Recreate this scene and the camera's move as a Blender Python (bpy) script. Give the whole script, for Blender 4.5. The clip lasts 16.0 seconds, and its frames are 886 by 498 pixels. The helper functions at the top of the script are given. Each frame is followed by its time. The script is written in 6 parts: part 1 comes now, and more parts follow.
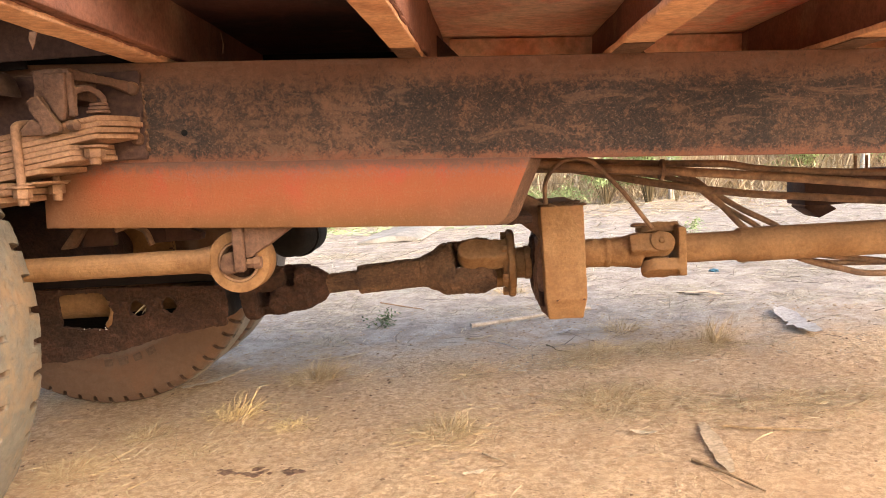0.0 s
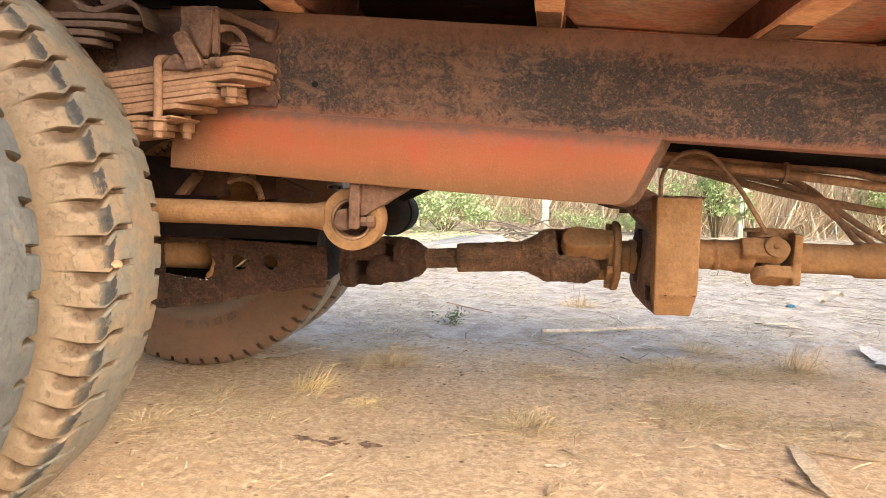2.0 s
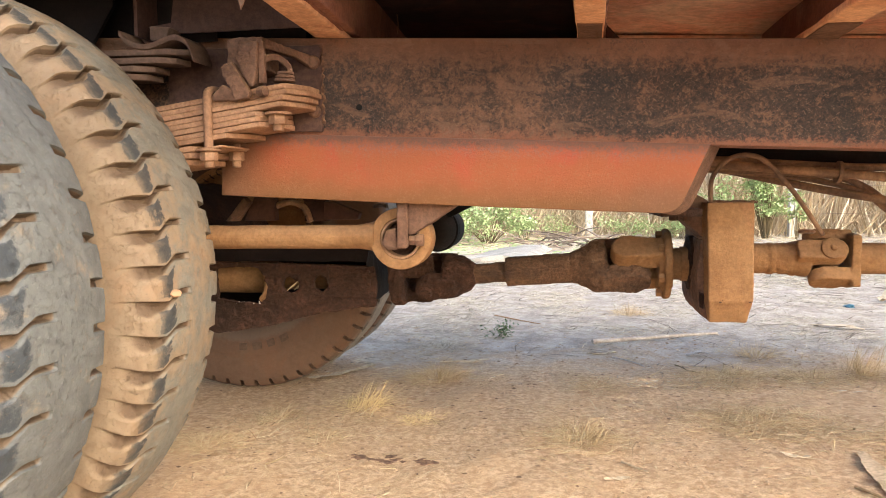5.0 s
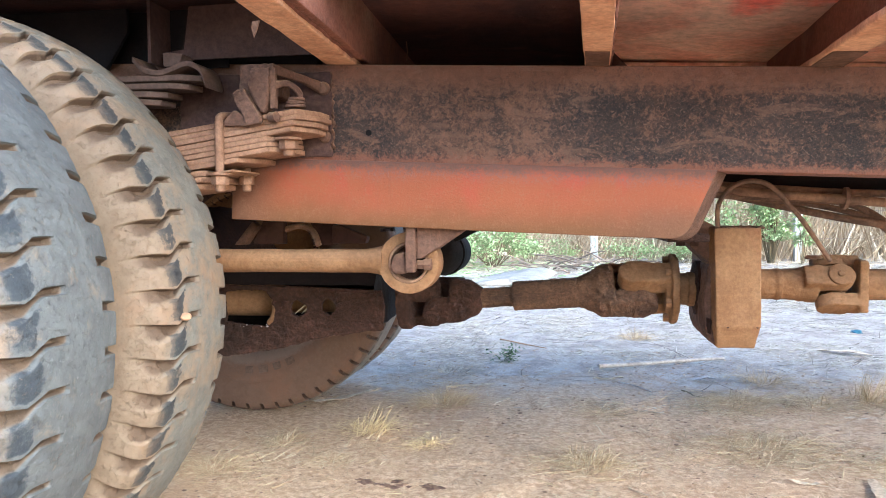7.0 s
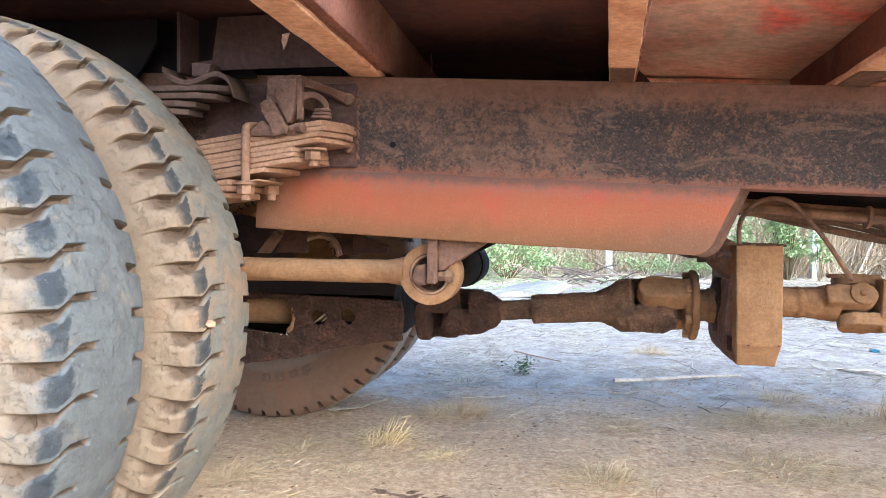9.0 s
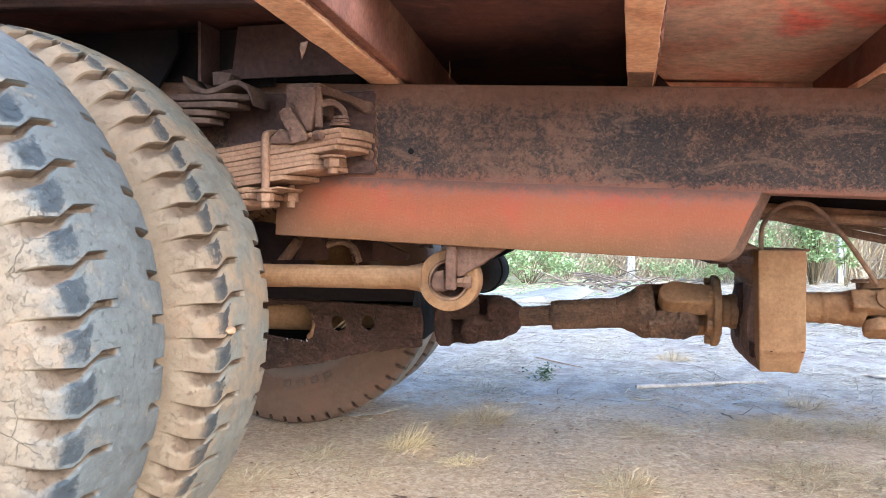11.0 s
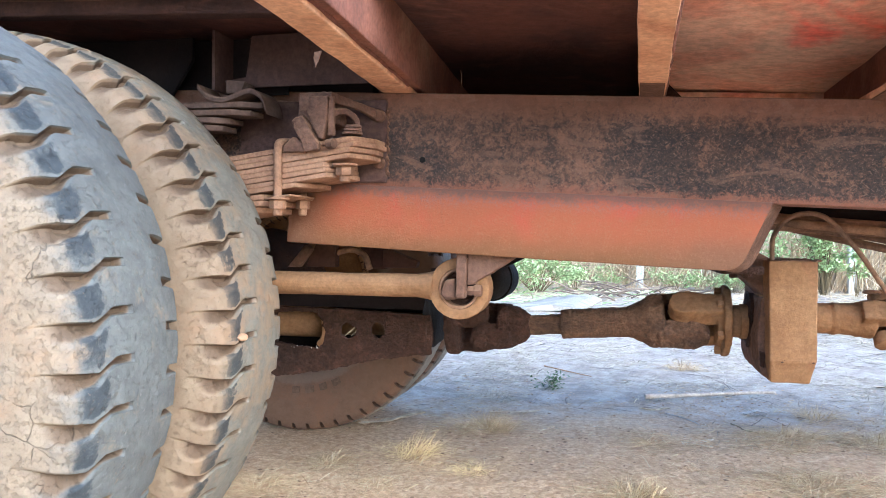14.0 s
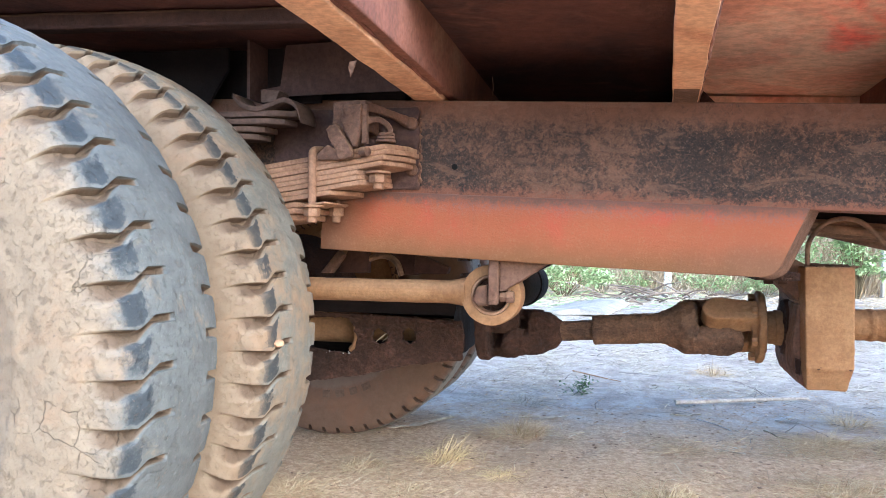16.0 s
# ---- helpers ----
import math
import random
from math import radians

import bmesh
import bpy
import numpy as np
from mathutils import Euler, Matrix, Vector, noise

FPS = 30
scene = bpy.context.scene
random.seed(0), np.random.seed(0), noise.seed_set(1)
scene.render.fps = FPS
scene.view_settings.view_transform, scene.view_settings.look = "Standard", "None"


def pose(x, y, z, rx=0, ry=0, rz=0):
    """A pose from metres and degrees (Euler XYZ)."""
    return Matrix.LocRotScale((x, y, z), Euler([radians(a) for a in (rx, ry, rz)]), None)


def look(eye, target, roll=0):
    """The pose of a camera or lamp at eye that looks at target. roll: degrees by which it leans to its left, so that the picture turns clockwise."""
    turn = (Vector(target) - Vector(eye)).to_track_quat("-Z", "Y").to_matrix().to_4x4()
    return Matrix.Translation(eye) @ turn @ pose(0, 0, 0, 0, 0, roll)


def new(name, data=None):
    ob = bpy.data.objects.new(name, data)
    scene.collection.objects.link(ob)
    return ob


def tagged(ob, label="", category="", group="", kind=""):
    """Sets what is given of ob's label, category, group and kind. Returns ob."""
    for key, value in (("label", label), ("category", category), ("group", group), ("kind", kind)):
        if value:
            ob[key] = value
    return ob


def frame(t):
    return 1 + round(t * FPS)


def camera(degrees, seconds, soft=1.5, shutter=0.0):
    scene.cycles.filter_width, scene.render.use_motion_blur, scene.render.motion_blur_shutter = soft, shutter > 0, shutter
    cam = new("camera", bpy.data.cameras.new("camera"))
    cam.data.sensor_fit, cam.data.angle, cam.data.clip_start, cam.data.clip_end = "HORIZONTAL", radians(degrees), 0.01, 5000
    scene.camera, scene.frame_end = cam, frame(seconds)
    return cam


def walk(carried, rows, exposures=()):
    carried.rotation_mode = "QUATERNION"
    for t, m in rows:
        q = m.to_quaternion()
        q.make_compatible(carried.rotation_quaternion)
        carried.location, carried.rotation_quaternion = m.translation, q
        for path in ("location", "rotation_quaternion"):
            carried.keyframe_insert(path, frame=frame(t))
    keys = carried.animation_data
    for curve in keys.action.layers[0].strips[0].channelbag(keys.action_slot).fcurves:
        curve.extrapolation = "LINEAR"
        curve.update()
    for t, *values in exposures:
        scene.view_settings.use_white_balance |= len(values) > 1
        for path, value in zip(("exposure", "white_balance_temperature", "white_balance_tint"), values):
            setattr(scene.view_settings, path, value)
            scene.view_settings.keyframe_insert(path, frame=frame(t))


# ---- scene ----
cam = camera(60.3, 16.0, soft=0.5)
PATH = [
    (0, (0.58, -1.54, 0.806), (0.487, 0.445, 0.577), -3.6),
    (0.3, (0.56, -1.569, 0.73), (0.459, 0.434, 0.634), -2.5),
    (0.5, (0.528, -1.569, 0.707), (0.42, 0.427, 0.637), -0.8),
    (0.8, (0.491, -1.568, 0.712), (0.357, 0.432, 0.609), 1.2),
    (1, (0.476, -1.556, 0.706), (0.328, 0.436, 0.597), 1.9),
    (1.5, (0.459, -1.539, 0.705), (0.274, 0.446, 0.551), 2.6),
    (2, (0.444, -1.535, 0.707), (0.222, 0.445, 0.53), 1.8),
    (2.5, (0.444, -1.527, 0.709), (0.187, 0.447, 0.517), 0.6),
    (3, (0.433, -1.518, 0.707), (0.146, 0.451, 0.51), -0.3),
    (3.5, (0.428, -1.524, 0.71), (0.119, 0.442, 0.518), -0.7),
    (4, (0.432, -1.532, 0.713), (0.108, 0.434, 0.534), -0.9),
    (6.5, (0.433, -1.545, 0.718), (0.089, 0.423, 0.621), -0.6),
    (7, (0.427, -1.548, 0.719), (0.08, 0.42, 0.634), -0.6),
    (7.5, (0.425, -1.548, 0.718), (0.073, 0.419, 0.642), -0.5),
    (8, (0.424, -1.549, 0.719), (0.062, 0.417, 0.648), -0.2),
    (8.5, (0.417, -1.554, 0.721), (0.046, 0.411, 0.656), 0.0),
    (9, (0.411, -1.559, 0.723), (0.03, 0.404, 0.665), 0.4),
    (11.5, (0.418, -1.558, 0.724), (-0.029, 0.391, 0.682), -0.1),
    (12, (0.414, -1.557, 0.724), (-0.039, 0.39, 0.681), -0.2),
    (12.5, (0.413, -1.559, 0.724), (-0.041, 0.388, 0.683), -0.1),
    (13, (0.414, -1.56, 0.724), (-0.038, 0.387, 0.688), 0.0),
    (13.5, (0.412, -1.563, 0.725), (-0.038, 0.386, 0.695), 0.2),
    (14, (0.413, -1.565, 0.726), (-0.044, 0.382, 0.702), 0.5),
    (14.5, (0.407, -1.567, 0.727), (-0.063, 0.377, 0.707), 0.6),
    (15, (0.392, -1.575, 0.73), (-0.098, 0.364, 0.714), 0.6),
    (15.5, (0.394, -1.572, 0.73), (-0.114, 0.362, 0.714), 0.6),
    (16, (0.4, -1.576, 0.733), (-0.121, 0.355, 0.717), 0.4),
]
walk(cam, [(t, look(eye, target, roll)) for t, eye, target, roll in PATH], [
    (0.0, 1.95, 7100, 14), (0.25, 2.05, 6600, 9), (0.55, 2.25, 5750, 5), (0.95, 2.15, 5000, 3), (1.5, 2.17, 5050, 3), (1.95, 2.1, 6400, 8), (2.4, 2.0, 6950, 9), (3.0, 1.93, 7050, 10), (4.2, 1.93, 7050, 10),
    (6.3, 2.13, 4980, 4), (10.0, 2.13, 4950, 4), (12.0, 2.13, 4850, 4), (16.0, 2.15, 4850, 4)])

# ---- world and sun ----
SUN_ELEV, SUN_ROT = radians(30), radians(132)
world = bpy.data.worlds.new("overcast_sky")
scene.world = world
world.use_nodes = True
wn, wl = world.node_tree.nodes, world.node_tree.links
sky = wn.new("ShaderNodeTexSky")
sky.sky_type, sky.sun_disc, sky.sun_elevation, sky.sun_rotation = "NISHITA", False, SUN_ELEV, SUN_ROT
sky.dust_density, sky.air_density = 3.0, 1.0
wl.new(sky.outputs[0], wn["Background"].inputs["Color"])
wn["Background"].inputs["Strength"].default_value = 0.15
sun = new("sun", bpy.data.lights.new("sun", "SUN"))
sun.data.energy, sun.data.angle, sun.data.color = 0.78, radians(40), (1.0, 0.98, 0.96)
sun.matrix_world = look((8.3, -7.5, 6.5), (0, 0, 0))


# ---- materials ----
def mix_node(nt, fac, a, b, mode="MIX"):
    m = nt.nodes.new("ShaderNodeMix")
    m.data_type, m.blend_type = "RGBA", mode
    for i, v in ((0, fac), (6, a), (7, b)):
        if isinstance(v, bpy.types.NodeSocket):
            nt.links.new(v, m.inputs[i])
        elif isinstance(v, (int, float)):
            m.inputs[i].default_value = v
        else:
            m.inputs[i].default_value = (*v, 1)
    return m.outputs[2]


def noise_node(nt, vec, scale, detail=6, rough=0.6, warp=0.0):
    n = nt.nodes.new("ShaderNodeTexNoise")
    n.inputs["Scale"].default_value, n.inputs["Detail"].default_value = scale, detail
    n.inputs["Roughness"].default_value, n.inputs["Distortion"].default_value = rough, warp
    nt.links.new(vec, n.inputs["Vector"])
    return n.outputs["Fac"]


def span(nt, value, lo, hi, to_lo=0.0, to_hi=1.0):
    m = nt.nodes.new("ShaderNodeMapRange")
    m.interpolation_type = "SMOOTHSTEP"
    for i, v in enumerate((value, lo, hi, to_lo, to_hi)):
        if isinstance(v, bpy.types.NodeSocket):
            nt.links.new(v, m.inputs[i])
        else:
            m.inputs[i].default_value = v
    return m.outputs[0]


def calc(nt, op, a, b=0.0, c=0.0):
    m = nt.nodes.new("ShaderNodeMath")
    m.operation = op
    for i, v in enumerate((a, b, c)):
        if isinstance(v, bpy.types.NodeSocket):
            nt.links.new(v, m.inputs[i])
        else:
            m.inputs[i].default_value = v
    return m.outputs[0]


def start(name, rough=0.85, metal=0.0):
    m = bpy.data.materials.new(name)
    m.use_nodes = True
    nt = m.node_tree
    b = nt.nodes["Principled BSDF"]
    b.inputs["Roughness"].default_value, b.inputs["Metallic"].default_value = rough, metal
    b.inputs["Specular IOR Level"].default_value = 0.3
    g = nt.nodes.new("ShaderNodeNewGeometry")
    return m, nt, b, g


def relief(nt, b, height, dist, strength=1.0):
    n = nt.nodes.new("ShaderNodeBump")
    n.inputs["Strength"].default_value, n.inputs["Distance"].default_value = strength, dist
    nt.links.new(height, n.inputs["Height"])
    nt.links.new(n.outputs[0], b.inputs["Normal"])


def mat(name, a, b2, sc=6, lo=0.4, hi=0.62, c=None, c_sc=2.0, c_lo=0.5, c_hi=0.65, dust=None, up=0.0,
        rough=0.85, metal=0.0, fine=90, grain=0.25, bump=0.002):
    """Two colours in patches, a third in larger ones, dust on upward faces, fine grain in colour and relief."""
    m, nt, b, g = start(name, rough, metal)
    pos = g.outputs["Position"]
    n1 = noise_node(nt, pos, sc, 8, 0.65, 0.4)
    col = mix_node(nt, span(nt, n1, lo, hi), a, b2)
    if c:
        col = mix_node(nt, span(nt, noise_node(nt, pos, c_sc, 5, 0.6, 0.8), c_lo, c_hi), col, c)
    n2 = noise_node(nt, pos, fine, 5, 0.7)
    if dust:
        xyz = nt.nodes.new("ShaderNodeSeparateXYZ")
        nt.links.new(g.outputs["Normal"], xyz.inputs[0])
        f = calc(nt, "MULTIPLY", span(nt, calc(nt, "MULTIPLY_ADD", n1, 0.6, xyz.outputs[2]), 0.2, 0.9), up)
        col = mix_node(nt, f, col, dust)
    shade = span(nt, n2, 0.25, 0.75, 1 - grain, 1 + grain)
    comb = nt.nodes.new("ShaderNodeCombineColor")
    for i in range(3):
        nt.links.new(shade, comb.inputs[i])
    col = mix_node(nt, 1.0, col, comb.outputs[0], "MULTIPLY")
    nt.links.new(col, b.inputs["Base Color"])
    relief(nt, b, calc(nt, "MULTIPLY_ADD", n1, 0.7, n2), bump)
    return m


DUST = (0.262, 0.145, 0.072)
M = {}
R_TYRE = 0.567
M["beam"] = mat("dusty_beam_steel", (0.60, 0.335, 0.19), (0.50, 0.255, 0.135), 7, c=(0.42, 0.18, 0.095), c_sc=5, c_lo=0.56, c_hi=0.72, fine=70, bump=0.003)
M["bed"] = mat("red_painted_bed_steel", (0.66, 0.31, 0.20), (0.72, 0.46, 0.32), 4.5, 0.38, 0.62, c=(0.80, 0.15, 0.10), c_sc=2.6,
               c_lo=0.56, c_hi=0.72, rough=0.6, bump=0.003, fine=40)
# red-brown beam paint, made darker to carry the shade of the side face
M["web"] = mat("shaded_red_brown_paint", (0.2125, 0.0855, 0.05225), (0.1445, 0.0585, 0.038), 4, c=(0.221, 0.117, 0.07125), c_sc=3, c_lo=0.52, c_hi=0.68, bump=0.002)
# red paint darkened so that the left bays look shaded
M["panel"] = mat("shaded_red_paint", (0.095, 0.034, 0.024), (0.052, 0.022, 0.018), 4, 0.4, 0.6, c=(0.13, 0.053, 0.036), c_sc=7, c_lo=0.55, c_hi=0.7, bump=0.003, fine=40)
M["tan"] = mat("dust_caked_steel", (0.268, 0.142, 0.061), (0.200, 0.097, 0.037), 9, c=(0.245, 0.083, 0.045), c_sc=4, c_lo=0.56, c_hi=0.75, dust=DUST,
               up=0.6, bump=0.002, fine=120, grain=0.18)
M["spring"] = mat("dusty_spring_steel", (0.270, 0.150, 0.086), (0.198, 0.102, 0.056), 12, dust=DUST, up=0.5, bump=0.001, fine=150)
M["mud"] = mat("dried_grease_and_mud", (0.046, 0.0205, 0.0118), (0.068, 0.030, 0.0165), 18, c=(0.027, 0.0135, 0.0088), c_sc=7, c_lo=0.5, c_hi=0.7, dust=(0.1233, 0.05515, 0.03341),
               up=0.25, bump=0.014, fine=110, grain=0.35, rough=0.95)
M["shaft_mud"] = mat("brown_dusty_grease", (0.1275, 0.0667, 0.0364), (0.18, 0.0957, 0.0504), 14, c=(0.075, 0.04205, 0.0252), c_sc=6, c_lo=0.5, c_hi=0.7, dust=(0.255, 0.1377, 0.0728),
                   up=0.3, bump=0.010, fine=110, grain=0.35, rough=0.95)
M["black"] = mat("black_painted_steel", (0.006, 0.0054, 0.0054), (0.011, 0.0081, 0.0072), 8, dust=(0.05, 0.027, 0.018), up=0.3, rough=0.9, bump=0.001)
# near-black steel: the shade of the recesses is put into its colour
M["deep"] = mat("recess_shaded_steel", (0.006, 0.0038, 0.0038), (0.011, 0.0066, 0.006), 7, dust=(0.04, 0.024, 0.017), up=0.3, bump=0.002)
# shaded copy of the dusty spring steel, for the leaves under the bed
M["helper"] = mat("shaded_dusty_spring_steel", (0.125, 0.076, 0.054), (0.085, 0.050, 0.036), 12, dust=DUST, up=0.25, bump=0.002)
M["brown"] = mat("brown_dusty_sheet", (0.085, 0.046, 0.037), (0.058, 0.030, 0.025), 6, dust=DUST, up=0.4, bump=0.002)
M["dark"] = mat("dark_dusty_steel", (0.034, 0.0155, 0.012), (0.052, 0.022, 0.016), 7, dust=DUST, up=0.35, bump=0.002)
M["hose"] = mat("dusty_rubber_hose", (0.1418, 0.08505, 0.0567), (0.2835, 0.1629, 0.09639), 10, dust=DUST, up=0.5, bump=0.001, rough=0.8)
M["bracket"] = mat("dusty_cast_bracket", (0.150, 0.080, 0.050), (0.098, 0.050, 0.031), 14, dust=DUST, up=0.45, bump=0.003, fine=110)
M["stick"] = mat("weathered_wood", (0.46, 0.39, 0.33), (0.33, 0.27, 0.22), 20, bump=0.002)
M["paper"] = mat("dry_pale_husk", (0.5456, 0.44, 0.306), (0.396, 0.296, 0.1904), 14, bump=0.003)
M["pale"] = mat("bleached_dry_leaf", (0.52, 0.47, 0.42), (0.40, 0.35, 0.30), 22, bump=0.004)
M["tan_leaf"] = mat("tan_dry_leaf", (0.60, 0.45, 0.29), (0.46, 0.33, 0.20), 26, bump=0.003)
M["husk"] = mat("brown_dry_husk", (0.36, 0.24, 0.13), (0.27, 0.17, 0.09), 30, bump=0.003)
M["concrete"] = mat("weathered_concrete", (0.55, 0.54, 0.50), (0.42, 0.41, 0.38), 9, bump=0.003)
M["sheet"] = mat("pale_cement_sheet", (0.34, 0.305, 0.26), (0.25, 0.225, 0.19), 5, c=(0.38, 0.345, 0.295), bump=0.004)
M["blue"] = mat("blue_plastic", (0.018, 0.072, 0.108), (0.042, 0.114, 0.15), 20, rough=0.45, bump=0.001)
M["wire"] = mat("rusty_wire", (0.16, 0.12, 0.10), (0.22, 0.18, 0.15), 20)
M["stone"] = mat("earth_crumb", (0.46, 0.28, 0.155), (0.36, 0.21, 0.115), 12, c=(0.34, 0.2, 0.11), c_sc=16, c_lo=0.5, c_hi=0.6)


def plant_mat(name, cols, rough=0.8):
    """Blades and leaves: each island takes its own colour out of the ramp."""
    m, nt, b, g = start(name, rough)
    r = nt.nodes.new("ShaderNodeValToRGB")
    while len(r.color_ramp.elements) < len(cols):
        r.color_ramp.elements.new(0.5)
    for i, (e, c) in enumerate(zip(r.color_ramp.elements, cols)):
        e.position, e.color = i / (len(cols) - 1), (*c, 1)
    nt.links.new(g.outputs["Random Per Island"], r.inputs[0])
    n = noise_node(nt, g.outputs["Position"], 60, 3)
    nt.links.new(mix_node(nt, span(nt, n, 0.3, 0.7, 0.0, 0.35), r.outputs[0], (cols[0][0] * 0.6, cols[0][1] * 0.6, cols[0][2] * 0.6)), b.inputs["Base Color"])
    b.inputs["Transmission Weight"].default_value = 0.0
    return m


M["straw"] = plant_mat("dry_straw", [(0.50, 0.355, 0.18), (0.65, 0.49, 0.275), (0.73, 0.595, 0.385), (0.27, 0.175, 0.09), (0.58, 0.42, 0.225)])
M["crumb"] = plant_mat("earth_crumbs", [(0.17, 0.10, 0.055), (0.44, 0.29, 0.165), (0.62, 0.45, 0.28), (0.28, 0.17, 0.092), (0.53, 0.37, 0.22)])
M["tuft_gold"] = plant_mat("golden_dry_grass", [(0.66, 0.47, 0.22), (0.82, 0.63, 0.33), (0.74, 0.55, 0.28)])
M["tuft_brown"] = plant_mat("brown_dry_grass", [(0.42, 0.29, 0.15), (0.60, 0.44, 0.25), (0.70, 0.56, 0.35)])
M["chaff"] = plant_mat("pale_chaff", [(0.46, 0.40, 0.30), (0.63, 0.56, 0.44), (0.14, 0.11, 0.08), (0.53, 0.45, 0.32), (0.28, 0.235, 0.175)])
M["reed"] = plant_mat("dry_reeds", [(0.46, 0.33, 0.19), (0.66, 0.53, 0.35), (0.76, 0.65, 0.47), (0.34, 0.24, 0.14), (0.56, 0.44, 0.27)])
M["leaf"] = plant_mat("green_leaves", [(0.2684, 0.368, 0.143), (0.4148, 0.5175, 0.231), (0.5856, 0.6555, 0.352), (0.3172, 0.414, 0.176)], 0.75)
M["weed"] = plant_mat("dark_weed_leaves", [(0.07, 0.11, 0.045), (0.12, 0.17, 0.07), (0.17, 0.22, 0.10)], 0.8)
M["stem"] = plant_mat("plant_stems", [(0.14, 0.10, 0.05), (0.2, 0.15, 0.08)])
M["twig"] = plant_mat("dry_twigs", [(0.10, 0.07, 0.05), (0.24, 0.18, 0.13), (0.3, 0.24, 0.19)])


def rail_mat():
    """Black chassis paint rubbed through, rust-coloured dust along the top and bottom, scratches."""
    m, nt, b, g = start("worn_chassis_paint", 0.75)
    tc = nt.nodes.new("ShaderNodeTexCoord")
    vec = tc.outputs["Object"]
    xyz = nt.nodes.new("ShaderNodeSeparateXYZ")
    nt.links.new(vec, xyz.inputs[0])
    z = xyz.outputs[2]
    big = noise_node(nt, vec, 5.0, 6, 0.65, 0.8)
    mid = noise_node(nt, vec, 40.0, 8, 0.75, 0.6)
    fine = noise_node(nt, vec, 120.0, 5, 0.7, 0.8)
    # paint left on the middle of the web, in ragged patches
    x = xyz.outputs[0]
    up = span(nt, calc(nt, "MULTIPLY_ADD", big, 0.08, z), 1.0, 1.06, 1.0, 0.0)
    low = span(nt, calc(nt, "MULTIPLY_ADD", mid, 0.03, z), 0.845, 0.872, 0.0, 1.0)
    band = calc(nt, "MULTIPLY", up, low)
    ahead = calc(nt, "ADD", span(nt, calc(nt, "MULTIPLY_ADD", big, 0.12, x), 0.36, 0.50, 0.0, 0.24), span(nt, x, 0.02, 0.26, 0.16, 0.0))
    k = calc(nt, "ADD", calc(nt, "MULTIPLY_ADD", big, 1.0, calc(nt, "MULTIPLY", band, ahead)), calc(nt, "MULTIPLY_ADD", fine, 1.15, calc(nt, "MULTIPLY_ADD", mid, 0.75, calc(nt, "MULTIPLY", band, 0.2))))
    paint = span(nt, k, 1.48, 1.98)
    dusty = mix_node(nt, span(nt, mid, 0.35, 0.65), (0.175, 0.093, 0.057), (0.088, 0.047, 0.030))
    dusty = mix_node(nt, span(nt, z, 0.97, 1.03, 0.0, 0.6), dusty, (0.165, 0.072, 0.038))
    dusty = mix_node(nt, span(nt, calc(nt, "MULTIPLY_ADD", mid, 0.03, z), 0.850, 0.885, 0.75, 0.0), dusty, (0.19, 0.072, 0.042))
    black = mix_node(nt, span(nt, mid, 0.45, 0.70), (0.024, 0.020, 0.019), (0.055, 0.038, 0.030))
    col = mix_node(nt, paint, dusty, black)
    col = mix_node(nt, span(nt, noise_node(nt, vec, 210.0, 5, 0.7, 0.6), 0.56, 0.68, 0.0, 0.55), col, (0.19, 0.118, 0.082))
    # short straw-like flecks in two directions
    for turn in (38, -32):
        fm = nt.nodes.new("ShaderNodeMapping")
        fm.inputs["Rotation"].default_value = (0, radians(turn), 0)
        fm.vector_type = "TEXTURE"
        fm.inputs["Scale"].default_value = (1.0, 1.0, 0.3)
        nt.links.new(vec, fm.inputs[0])
        fl = calc(nt, "MULTIPLY", span(nt, noise_node(nt, fm.outputs[0], 80.0, 3, 0.6, 0.5), 0.60, 0.68, 0.0, 0.42), band)
        col = mix_node(nt, fl, col, (0.215, 0.138, 0.095))
    # scuffs along the rail
    st = nt.nodes.new("ShaderNodeMapping")
    st.inputs["Scale"].default_value = (3.0, 3.0, 26.0)
    nt.links.new(vec, st.inputs[0])
    scuff = noise_node(nt, st.outputs[0], 3.0, 6, 0.7, 1.2)
    col = mix_node(nt, span(nt, scuff, 0.60, 0.68, 0.0, 0.45), col, (0.15, 0.08, 0.046))
    # wide pale wipe marks where something has rubbed along the web
    wm = nt.nodes.new("ShaderNodeMapping")
    wm.inputs["Scale"].default_value = (1.6, 1.0, 6.0)
    wm.inputs["Rotation"].default_value = (0, radians(7), 0)
    nt.links.new(vec, wm.inputs[0])
    wipe = noise_node(nt, wm.outputs[0], 2.6, 4, 0.55, 2.6)
    col = mix_node(nt, calc(nt, "MULTIPLY", span(nt, wipe, 0.56, 0.64, 0.0, 0.6), span(nt, fine, 0.35, 0.6)), col, (0.185, 0.105, 0.068))
    nt.links.new(col, b.inputs["Base Color"])
    relief(nt, b, calc(nt, "MULTIPLY_ADD", mid, 1.0, fine), 0.0022)
    return m


